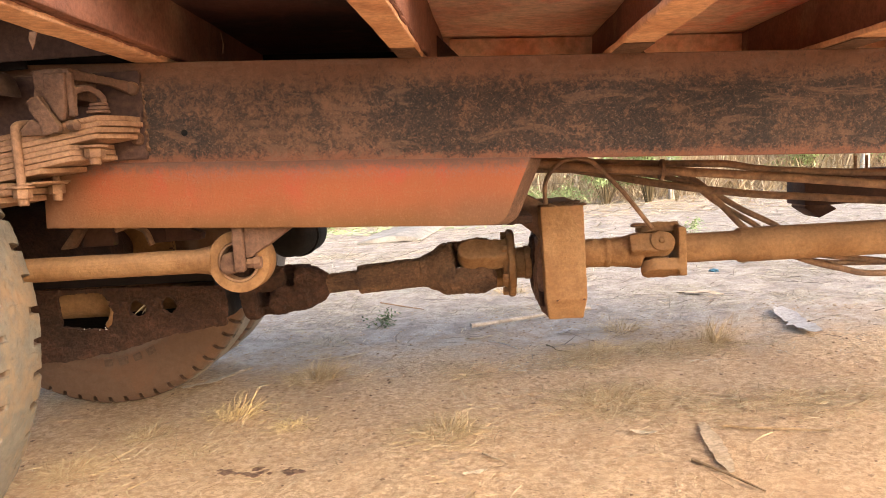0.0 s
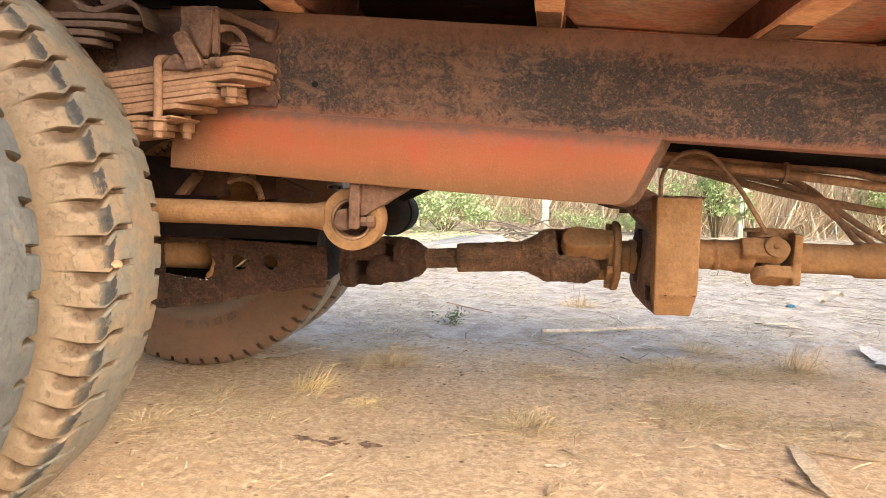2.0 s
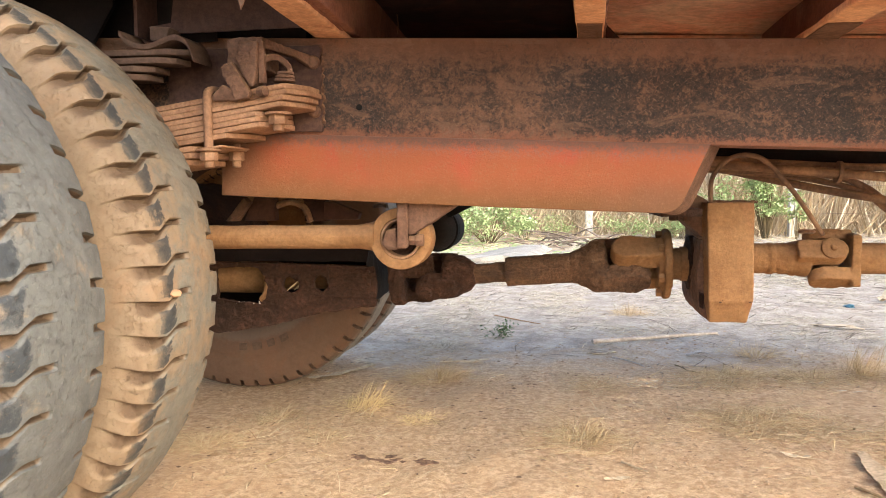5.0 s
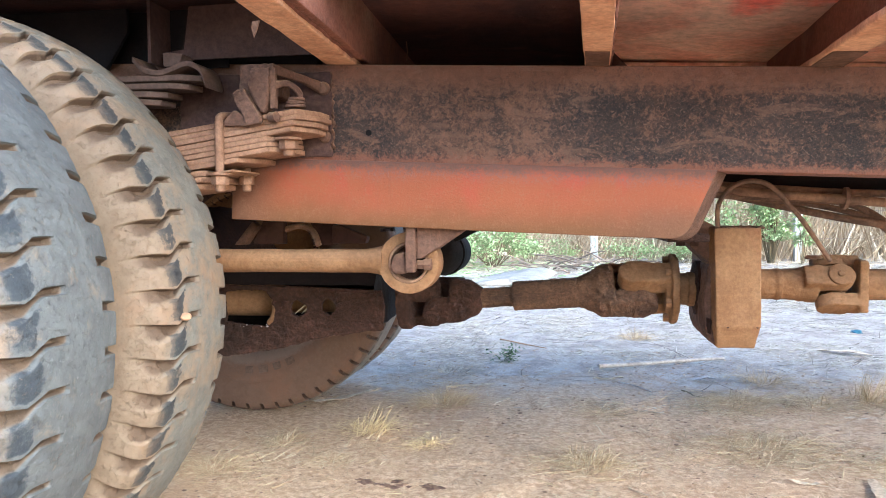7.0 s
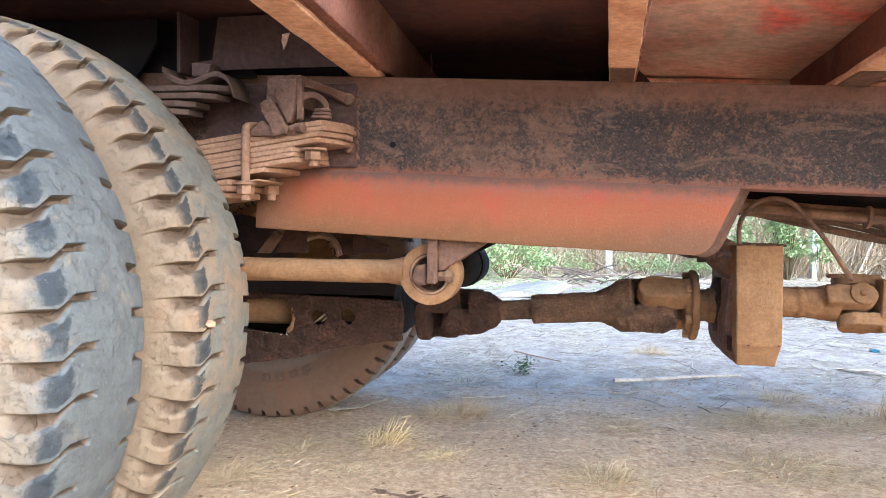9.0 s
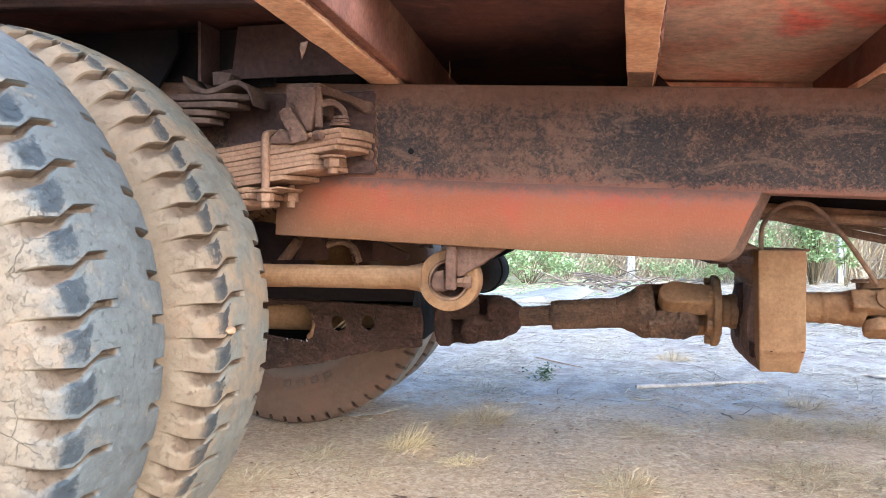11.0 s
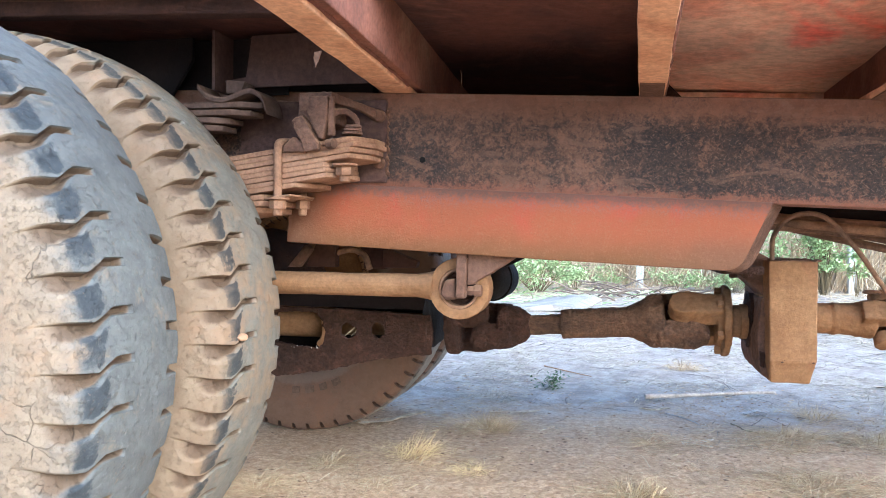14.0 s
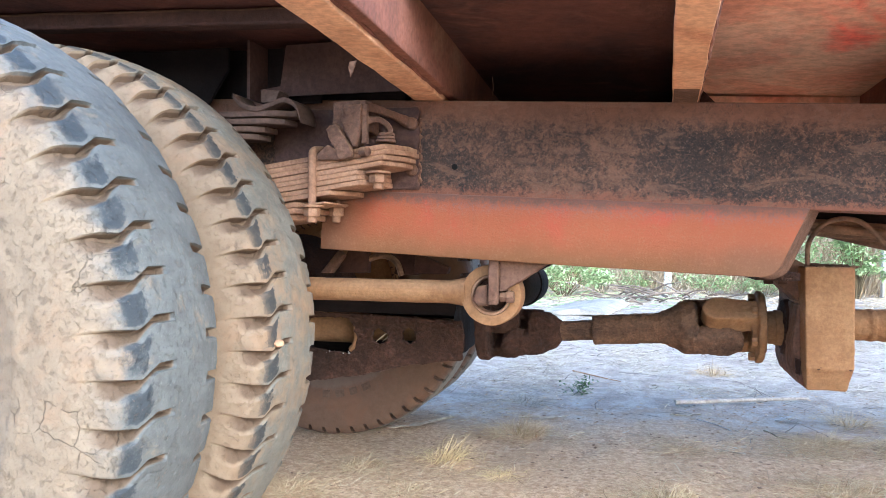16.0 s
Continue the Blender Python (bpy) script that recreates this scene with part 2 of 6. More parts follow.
def plate_mat():
    """Red paint faded to orange, rubbed pink along the top, brown dust at the ends and along the lower edge in drifts."""
    m, nt, b, g = start("dusty_red_paint", 0.72)
    tc = nt.nodes.new("ShaderNodeTexCoord")
    vec = tc.outputs["Object"]
    xyz = nt.nodes.new("ShaderNodeSeparateXYZ")
    nt.links.new(vec, xyz.inputs[0])
    x, z = xyz.outputs[0], xyz.outputs[2]
    big = noise_node(nt, vec, 5.0, 5, 0.6, 0.6)
    blot = noise_node(nt, vec, 6.0, 6, 0.58, 0.6)
    mid = noise_node(nt, vec, 42.0, 7, 0.7)
    fine = noise_node(nt, vec, 190.0, 5, 0.75)
    high = span(nt, calc(nt, "MULTIPLY_ADD", big, 0.07, calc(nt, "MULTIPLY_ADD", mid, 0.012, z)), 0.735, 0.815)
    col = mix_node(nt, high, (0.165, 0.072, 0.025), (0.292, 0.086, 0.034))
    red = calc(nt, "MULTIPLY", span(nt, blot, 0.42, 0.68, 0.0, 0.8), span(nt, calc(nt, "MULTIPLY_ADD", big, 0.06, z), 0.755, 0.83))
    red = calc(nt, "MULTIPLY", red, span(nt, x, -0.24, -0.12))
    col = mix_node(nt, red, col, (0.37, 0.060, 0.034))
    # rubbed pale specks below the rail
    rub = calc(nt, "MULTIPLY", span(nt, calc(nt, "MULTIPLY_ADD", big, 0.05, z), 0.815, 0.85), span(nt, calc(nt, "MULTIPLY_ADD", mid, 0.6, fine), 0.72, 0.92, 0.15, 0.85))
    col = mix_node(nt, rub, col, (0.22, 0.10, 0.084))
    ends = calc(nt, "MAXIMUM", span(nt, calc(nt, "MULTIPLY_ADD", blot, 0.12, x), -0.21, -0.10, 1.0, 0.0),
                calc(nt, "MULTIPLY", span(nt, calc(nt, "MULTIPLY_ADD", blot, 0.2, x), 0.52, 0.70, 0.0, 0.8), span(nt, z, 0.72, 0.80, 1.0, 0.0)))
    col = mix_node(nt, calc(nt, "MULTIPLY", ends, 0.85), col, (0.150, 0.072, 0.037))
    # grains of dust, and a few dark runs
    col = mix_node(nt, span(nt, calc(nt, "MULTIPLY_ADD", mid, 0.5, fine), 0.74, 0.95, 0, 0.35), col, (0.26, 0.132, 0.07))
    rm = nt.nodes.new("ShaderNodeMapping")
    rm.inputs["Scale"].default_value = (34.0, 1.0, 2.2)
    nt.links.new(vec, rm.inputs[0])
    col = mix_node(nt, span(nt, noise_node(nt, rm.outputs[0], 1.6, 5, 0.6, 0.3), 0.60, 0.72, 0.0, 0.28), col, (0.20, 0.08, 0.042))
    top = span(nt, calc(nt, "ADD", calc(nt, "MULTIPLY_ADD", mid, 0.035, z), calc(nt, "MULTIPLY", fine, 0.02)), 0.836, 0.864)
    col = mix_node(nt, calc(nt, "MULTIPLY", top, 0.9), col, (0.11, 0.058, 0.042))
    nt.links.new(col, b.inputs["Base Color"])
    relief(nt, b, calc(nt, "MULTIPLY_ADD", mid, 0.7, fine), 0.0014)
    return m


def tyre_mat(name, rubber, worn, dust, amount, blur, tread=0.0, reach=0.0, pitches=59, side=1):
    """Rubber rubbed dark on the lug faces beside the grooves, dust on the sidewalls and, with shade painted in, in the
    grooves.
    """
    m, nt, b, g = start(name, 0.72)
    tc = nt.nodes.new("ShaderNodeTexCoord")
    vec = tc.outputs["Object"]
    xyz = nt.nodes.new("ShaderNodeSeparateXYZ")
    nt.links.new(vec, xyz.inputs[0])
    x, y, z = xyz.outputs
    if side < 0:
        y = calc(nt, "MULTIPLY", y, -1.0)
    rad = calc(nt, "SQRT", calc(nt, "ADD", calc(nt, "MULTIPLY", x, x), calc(nt, "MULTIPLY", z, z)))
    big = noise_node(nt, vec, 7.0, 5, 0.6, 0.5)
    mid = noise_node(nt, vec, 34.0, 7, 0.7, 0.5)
    fine = noise_node(nt, vec, 170.0, 4, 0.7)
    # how far below the crown line of the section a point lies: masks the grooves' dust and painted shade
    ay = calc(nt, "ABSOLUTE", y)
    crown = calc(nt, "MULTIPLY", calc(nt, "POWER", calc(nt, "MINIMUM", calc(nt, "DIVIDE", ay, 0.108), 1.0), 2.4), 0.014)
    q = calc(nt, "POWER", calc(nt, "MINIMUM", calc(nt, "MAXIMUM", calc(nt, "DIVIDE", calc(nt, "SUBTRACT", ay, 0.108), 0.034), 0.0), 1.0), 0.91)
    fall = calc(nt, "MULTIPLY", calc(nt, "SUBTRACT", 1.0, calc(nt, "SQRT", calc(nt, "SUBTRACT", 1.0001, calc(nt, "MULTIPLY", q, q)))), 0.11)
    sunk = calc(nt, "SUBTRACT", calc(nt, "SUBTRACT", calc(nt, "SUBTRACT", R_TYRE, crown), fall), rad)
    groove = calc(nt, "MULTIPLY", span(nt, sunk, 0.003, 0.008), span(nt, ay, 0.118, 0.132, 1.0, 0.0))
    shoulder = span(nt, calc(nt, "ADD", y, calc(nt, "MULTIPLY_ADD", mid, 0.05, -0.025)), -0.128 + tread, -0.085 + tread)
    face = calc(nt, "MULTIPLY", calc(nt, "SUBTRACT", 1.0, groove), shoulder)
    warp = calc(nt, "MULTIPLY_ADD", noise_node(nt, vec, 55.0, 7, 0.75), 0.036, -0.018)
    edge = calc(nt, "ADD", y, warp)
    # position across one lug, following the step of the groove
    step = span(nt, y, -0.052, -0.082, 0.0, 0.0175 / (2 * math.pi * R_TYRE / pitches))
    ang = calc(nt, "FRACT", calc(nt, "ADD", calc(nt, "MULTIPLY", calc(nt, "ARCTAN2", z, x), pitches / (2 * math.pi)), step))
    lug = calc(nt, "ABSOLUTE", calc(nt, "SUBTRACT", calc(nt, "MULTIPLY_ADD", warp, 2.0, ang), 0.5))
    band = calc(nt, "MULTIPLY", span(nt, edge, -0.060 + blur * 0.4, -0.068 - blur * 0.4), span(nt, edge, -0.088 - reach + blur, -0.096 - reach - blur, 1.0, 0.0))
    patch = calc(nt, "MULTIPLY", band, span(nt, lug, 0.27, 0.41, 1.0, 0.0))
    k = calc(nt, "ADD", calc(nt, "MULTIPLY", patch, 0.56), calc(nt, "MULTIPLY_ADD", noise_node(nt, vec, 75.0, 7, 0.8, 0.5), 0.9, calc(nt, "MULTIPLY", noise_node(nt, vec, 13.0, 3, 0.5), 1.1)))
    dark = calc(nt, "MULTIPLY", calc(nt, "MULTIPLY", span(nt, k, 1.24, 1.40 + blur * 14, 0.0, 0.9), face), calc(nt, "MULTIPLY_ADD", band, 0.8, 0.2))
    k2 = calc(nt, "MULTIPLY_ADD", mid, 0.5, calc(nt, "MULTIPLY", big, 0.8))
    grey = calc(nt, "MULTIPLY", span(nt, k2, amount, amount + 0.22), face)
    col = mix_node(nt, span(nt, mid, 0.35, 0.7), dust, (dust[0] * 0.86, dust[1] * 0.82, dust[2] * 0.78))
    col = mix_node(nt, span(nt, noise_node(nt, vec, 5.0, 6, 0.7, 0.8), 0.5, 0.66, 0.0, 0.6), col, (dust[0] * 1.15, dust[1] * 0.98, dust[2] * 0.86))
    rubbed = mix_node(nt, span(nt, noise_node(nt, vec, 24.0, 7, 0.72, 0.6), 0.36, 0.64), tuple(v * 0.84 for v in worn), tuple(v * 1.12 for v in worn))
    rubbed = mix_node(nt, span(nt, noise_node(nt, vec, 130.0, 5, 0.75, 0.4), 0.58, 0.66, 0.0, 0.4), rubbed, tuple(v * 1.9 for v in worn))
    col = mix_node(nt, grey, col, rubbed)
    col = mix_node(nt, dark, col, rubber)
    col = mix_node(nt, span(nt, fine, 0.62, 0.74, 0.0, 0.5), col, dust)
    # dust in the grooves, darkened to hold the shade inside them
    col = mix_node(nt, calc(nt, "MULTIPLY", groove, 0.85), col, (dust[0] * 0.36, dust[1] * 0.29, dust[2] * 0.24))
    if side < 0:
        # grey bead ring inside the lettering
        ring = calc(nt, "MULTIPLY", span(nt, calc(nt, "MULTIPLY_ADD", mid, 0.03, rad), 0.33, 0.36), span(nt, calc(nt, "MULTIPLY_ADD", mid, 0.04, rad), 0.385, 0.41, 1.0, 0.0))
        col = mix_node(nt, calc(nt, "MULTIPLY", ring, 0.5), col, (0.18, 0.14, 0.112))
    # dried mud cracked on the outer shoulder
    vo = nt.nodes.new("ShaderNodeTexVoronoi")
    vo.feature = "DISTANCE_TO_EDGE"
    vo.inputs["Scale"].default_value = 19.0
    vw = nt.nodes.new("ShaderNodeVectorMath")
    vw.operation = "MULTIPLY_ADD"
    nn = nt.nodes.new("ShaderNodeTexNoise")
    nn.inputs["Scale"].default_value = 26.0
    nt.links.new(vec, nn.inputs["Vector"])
    nt.links.new(nn.outputs["Color"], vw.inputs[0])
    vw.inputs[1].default_value = (0.028, 0.028, 0.028)
    nt.links.new(vec, vw.inputs[2])
    nt.links.new(vw.outputs[0], vo.inputs["Vector"])
    crack = calc(nt, "MULTIPLY", span(nt, vo.outputs["Distance"], 0.003, 0.013, 1.0, 0.0), span(nt, y, -0.085, -0.06, 1.0, 0.0))
    crack = calc(nt, "MULTIPLY", crack, span(nt, noise_node(nt, vec, 9.0, 4, 0.6), 0.585, 0.64))
    col = mix_node(nt, calc(nt, "MULTIPLY", crack, 0.4 if pitches == 54 else 0.0), col, (0.07, 0.052, 0.04))
    # crumbs of caked mud and fine scuffs
    cake = span(nt, noise_node(nt, vec, 95.0, 8, 0.8, 0.1), 0.52, 0.64)
    col = mix_node(nt, calc(nt, "MULTIPLY", cake, span(nt, noise_node(nt, vec, 8.0, 4, 0.6), 0.46, 0.62, 0.04, 0.24)), col, (dust[0] * 1.28, dust[1] * 1.15, dust[2] * 1.04))
    pit = span(nt, noise_node(nt, vec, 330.0, 3, 0.6), 0.60, 0.70)
    col = mix_node(nt, calc(nt, "MULTIPLY", pit, 0.4), col, tuple(v * 0.35 for v in worn))
    nt.links.new(col, b.inputs["Base Color"])
    height = calc(nt, "MULTIPLY_ADD", cake, 0.3, calc(nt, "MULTIPLY_ADD", mid, 1.0, calc(nt, "MULTIPLY", fine, 0.6)))
    relief(nt, b, calc(nt, "SUBTRACT", height, crack) if pitches == 54 else height, 0.0022)
    return m


def ground_mat():
    """Trodden reddish earth under the truck, paler grey earth in the yard behind it."""
    m, nt, b, g = start("trodden_earth", 0.95)
    pos = g.outputs["Position"]
    xyz = nt.nodes.new("ShaderNodeSeparateXYZ")
    nt.links.new(pos, xyz.inputs[0])
    big = noise_node(nt, pos, 1.3, 5, 0.6, 0.5)
    mid = noise_node(nt, pos, 7.0, 8, 0.7, 0.4)
    grit = noise_node(nt, pos, 46.0, 9, 0.8, 0.2)
    fine = noise_node(nt, pos, 150.0, 6, 0.75)
    tiny = noise_node(nt, pos, 480.0, 3, 0.7)
    earth = mix_node(nt, span(nt, grit, 0.40, 0.60), (0.42, 0.262, 0.140), (0.70, 0.50, 0.308))
    earth = mix_node(nt, span(nt, mid, 0.44, 0.64, 0, 0.55), earth, (0.57, 0.375, 0.212))
    earth = mix_node(nt, span(nt, big, 0.50, 0.68, 0, 0.5), earth, (0.48, 0.292, 0.152))
    yard = mix_node(nt, span(nt, mid, 0.36, 0.64), (0.27, 0.225, 0.188), (0.46, 0.40, 0.335))
    yard = mix_node(nt, span(nt, grit, 0.52, 0.68, 0, 0.6), yard, (0.52, 0.455, 0.385))
    yard = mix_node(nt, span(nt, noise_node(nt, pos, 26.0, 6, 0.75, 0.5), 0.55, 0.66, 0, 0.6), yard, (0.17, 0.135, 0.11))
    edge = calc(nt, "ADD", xyz.outputs[1], calc(nt, "MULTIPLY_ADD", big, 1.2, calc(nt, "MULTIPLY_ADD", mid, 0.9, calc(nt, "MULTIPLY", xyz.outputs[0], -0.12))))
    col = mix_node(nt, span(nt, edge, 2.2, 3.1), earth, yard)
    # grains: dark crumbs, pale flecks, pebbles
    col = mix_node(nt, span(nt, fine, 0.55, 0.64, 0.0, 0.65), col, (0.22, 0.135, 0.082))
    col = mix_node(nt, span(nt, noise_node(nt, pos, 210.0, 4, 0.7, 0.6), 0.62, 0.69, 0.0, 0.55), col, (0.72, 0.56, 0.40))
    shade = span(nt, calc(nt, "MULTIPLY_ADD", tiny, 0.5, calc(nt, "MULTIPLY", fine, 0.5)), 0.36, 0.64, 0.80, 1.18)
    comb = nt.nodes.new("ShaderNodeCombineColor")
    for i in range(3):
        nt.links.new(shade, comb.inputs[i])
    nt.links.new(mix_node(nt, 1.0, col, comb.outputs[0], "MULTIPLY"), b.inputs["Base Color"])
    relief(nt, b, calc(nt, "ADD", calc(nt, "MULTIPLY", grit, 1.0), calc(nt, "MULTIPLY_ADD", tiny, 0.2, calc(nt, "MULTIPLY", fine, 0.5))), 0.007)
    return m


M["mark"] = mat("brown_dusty_rubber", (0.135, 0.086, 0.060), (0.105, 0.064, 0.044), 20, bump=0.002)
M["rail"], M["plate"], M["ground"] = rail_mat(), plate_mat(), ground_mat()
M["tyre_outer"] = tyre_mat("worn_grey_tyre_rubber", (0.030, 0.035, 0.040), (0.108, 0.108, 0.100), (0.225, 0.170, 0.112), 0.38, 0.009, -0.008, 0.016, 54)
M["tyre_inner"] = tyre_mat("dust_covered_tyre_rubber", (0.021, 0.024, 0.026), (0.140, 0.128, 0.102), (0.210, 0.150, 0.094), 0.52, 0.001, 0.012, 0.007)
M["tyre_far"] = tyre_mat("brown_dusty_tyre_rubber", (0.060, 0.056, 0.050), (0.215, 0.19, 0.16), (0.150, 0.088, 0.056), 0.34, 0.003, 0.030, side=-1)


# ---- mesh helpers ----
def box(bm, x0, x1, y0, y1, z0, z1):
    r = bmesh.ops.create_cube(bm, size=1)
    for v in r["verts"]:
        v.co = ((x0 + x1) / 2 + v.co.x * (x1 - x0), (y0 + y1) / 2 + v.co.y * (y1 - y0), (z0 + z1) / 2 + v.co.z * (z1 - z0))
    return r["verts"]


def prism(bm, pts, y0, y1):
    """A polygon of (x, z) drawn out from y0 to y1."""
    a = [bm.verts.new((x, y0, z)) for x, z in pts]
    b = [bm.verts.new((x, y1, z)) for x, z in pts]
    bm.faces.new(a)
    bm.faces.new(b[::-1])
    n = len(pts)
    for i in range(n):
        bm.faces.new((a[i], b[i], b[(i + 1) % n], a[(i + 1) % n]))
    return a + b


def lathe(bm, prof, m=Matrix(), seg=28, cap=True):
    """A profile of (along, radius) turned about the x axis, then placed by m."""
    rings = []
    for x, r in prof:
        rings.append([bm.verts.new(m @ Vector((x, r * math.cos(2 * math.pi * i / seg), r * math.sin(2 * math.pi * i / seg)))) for i in range(seg)])
    for a, b in zip(rings, rings[1:]):
        for i in range(seg):
            bm.faces.new((a[i], a[(i + 1) % seg], b[(i + 1) % seg], b[i]))
    if cap:
        bm.faces.new(rings[0][::-1])
        bm.faces.new(rings[-1])
    return [v for r in rings for v in r]


def spline(pts, n=8):
    p = [Vector(a) for a in pts]
    p = [2 * p[0] - p[1], *p, 2 * p[-1] - p[-2]]
    out = []
    for a, b, c, d in zip(p, p[1:], p[2:], p[3:]):
        for i in range(n):
            t = i / n
            out.append(0.5 * (2 * b + (c - a) * t + (2 * a - 5 * b + 4 * c - d) * t * t + (3 * b - a - 3 * c + d) * t ** 3))
    return [*out, p[-2]]


def tube(bm, pts, r, seg=10, n=8):
    line = spline(pts, n)
    rings = []
    side = None
    for i, p in enumerate(line):
        d = (line[min(i + 1, len(line) - 1)] - line[max(i - 1, 0)]).normalized()
        if side is None:
            side = d.orthogonal().normalized()
        side = (side - d * side.dot(d)).normalized()
        up = d.cross(side)
        rr = r(i / (len(line) - 1)) if callable(r) else r
        rings.append([bm.verts.new(p + rr * (side * math.cos(2 * math.pi * k / seg) + up * math.sin(2 * math.pi * k / seg))) for k in range(seg)])
    for a, b in zip(rings, rings[1:]):
        for k in range(seg):
            bm.faces.new((a[k], a[(k + 1) % seg], b[(k + 1) % seg], b[k]))
    bm.faces.new(rings[0][::-1])
    bm.faces.new(rings[-1])


def soften(bm, w=0.003, seg=2, angle=28):
    bmesh.ops.recalc_face_normals(bm, faces=bm.faces)
    e = [x for x in bm.edges if len(x.link_faces) == 2 and x.calc_face_angle(0) > radians(angle)]
    bmesh.ops.bevel(bm, geom=e, offset=w, offset_type="OFFSET", segments=seg, affect="EDGES", profile=0.5, clamp_overlap=True)


def crust(bm, length, amp, freq, seed=0.0):
    """Cuts long edges and pushes the surface about, as caked mud or dents do."""
    bmesh.ops.triangulate(bm, faces=bm.faces)
    for _ in range(7):
        e = [x for x in bm.edges if x.calc_length() > length]
        if not e:
            break
        bmesh.ops.subdivide_edges(bm, edges=e, cuts=1)
        bmesh.ops.triangulate(bm, faces=bm.faces)
    bm.normal_update()
    for v in bm.verts:
        q = v.co * freq + Vector((seed, seed * 0.7, 0))
        v.co += v.normal * amp * (noise.noise(q) + 0.5 * noise.noise(q * 2.7))


def part(name, bm, material, parent=None, label="", smooth=40, m=None):
    """Links a bmesh as one mesh object under a thing or under a part."""
    bmesh.ops.recalc_face_normals(bm, faces=bm.faces)
    me = bpy.data.meshes.new(name)
    bm.to_mesh(me)
    bm.free()
    me.materials.append(material)
    if smooth:
        me.shade_smooth()
        me.set_sharp_from_angle(angle=radians(smooth))
    ob = new(name, me)
    if parent is not None:
        ob.parent = parent
    if m is not None:
        ob.matrix_basis = m
    if label:
        ob["label"] = label
    return ob


CLOUDS = {}


def cast(ob, voxel, smooth=4, lump=0.0, size=0.02):
    """Melts the pieces of a part into one rough casting or lump of caked dirt."""
    r = ob.modifiers.new("melt", "REMESH")
    r.mode, r.voxel_size, r.use_smooth_shade = "VOXEL", voxel, True
    k = ob.modifiers.new("round", "SMOOTH")
    k.factor, k.iterations = 0.5, smooth
    if lump:
        if size not in CLOUDS:
            CLOUDS[size] = bpy.data.textures.new("lumps", "CLOUDS")
            CLOUDS[size].noise_scale, CLOUDS[size].noise_depth = size, 4
        d = ob.modifiers.new("lumps", "DISPLACE")
        d.texture, d.strength, d.mid_level = CLOUDS[size], lump, 0.5
    return ob


def again(ob, parent, m):
    """The same part once more, on the same mesh."""
    o = new(ob.name.split(".")[0], ob.data)
    o.parent, o.matrix_basis = parent, m
    return o


# ---- ground ----
def axis(lo, hi, step, far):
    a = list(np.arange(lo, hi + 1e-6, step))
    d = step
    while a[-1] < far:
        d *= 1.35
        a.append(a[-1] + d)
    d = step
    while a[0] > -far:
        d *= 1.35
        a.insert(0, a[0] - d)
    return a


def ground_height(x, y):
    h = 0.010 * noise.noise((x * 1.6, y * 1.6, 0)) + 0.006 * noise.noise((x * 6, y * 6, 3)) + 0.0035 * noise.noise((x * 19, y * 19, 7)) + 0.0035 * noise.noise((x * 41, y * 41, 9))
    for cx, cy in ((-0.79, -0.29), (-0.79, -0.635), (-0.78, 1.24), (-0.78, 1.55)):
        d = math.hypot((x - cx) / 0.35, (y - cy) / 0.22)
        h += -0.008 * max(0, 1 - d)
    return h


def build_ground():
    xs, ys = axis(-1.0, 2.5, 0.012, 300), axis(-0.15, 2.7, 0.012, 300)
    verts = [(x, y, ground_height(x, y) - 0.004) for y in ys for x in xs]
    n = len(xs)
    faces = [(j * n + i, j * n + i + 1, (j + 1) * n + i + 1, (j + 1) * n + i) for j in range(len(ys) - 1) for i in range(n - 1)]
    me = bpy.data.meshes.new("ground")
    me.from_pydata(verts, [], faces)
    me.materials.append(M["ground"])
    me.shade_smooth()
    tagged(new("ground", me), "trodden reddish bare earth, paler and strewn with chaff in the yard", "ground", kind="structure")


build_ground()

# ---- the truck ----
truck = tagged(new("dump_truck"), "old red dump truck coated in orange dust, with dual wheels", "truck")
truck.location = (0, 0, 0)
# the chassis drops towards the cab by nearly three degrees
CH = Matrix.Translation((0, 0, 0.9)) @ Matrix.Rotation(radians(2.75), 4, "Y") @ Matrix.Translation((0, 0, -0.9))
TOP, BOT = 1.036, 0.834


def channel(y_web, y_flange):
    """A C-section rail: web at y_web, flanges towards y_flange."""
    s = 1 if y_flange > y_web else -1
    bm = bmesh.new()
    t = 0.009
    pts = [(y_web, BOT), (y_flange, BOT), (y_flange, BOT + t), (y_web + s * t, BOT + t), (y_web + s * t, TOP - t), (y_flange, TOP - t), (y_flange, TOP), (y_web, TOP)]
    a = [bm.verts.new((-3.2, y, z)) for y, z in pts]
    b = [bm.verts.new((3.4, y, z)) for y, z in pts]
    bm.faces.new(a)
    bm.faces.new(b[::-1])
    for i in range(8):
        bm.faces.new((a[i], a[(i + 1) % 8], b[(i + 1) % 8], b[i]))
    soften(bm, 0.0025, 3)
    return bm


near_rail = part("chassis_rail", channel(0.0, 0.08), M["rail"], truck, "steel chassis rail in black paint worn through to rusty dust", m=CH)
# the far rail's colour holds the shade under the truck
part("chassis_rail", channel(0.86, 0.78), M["deep"], truck, "far dusty chassis rail, shade put into its near-black colour", m=CH)


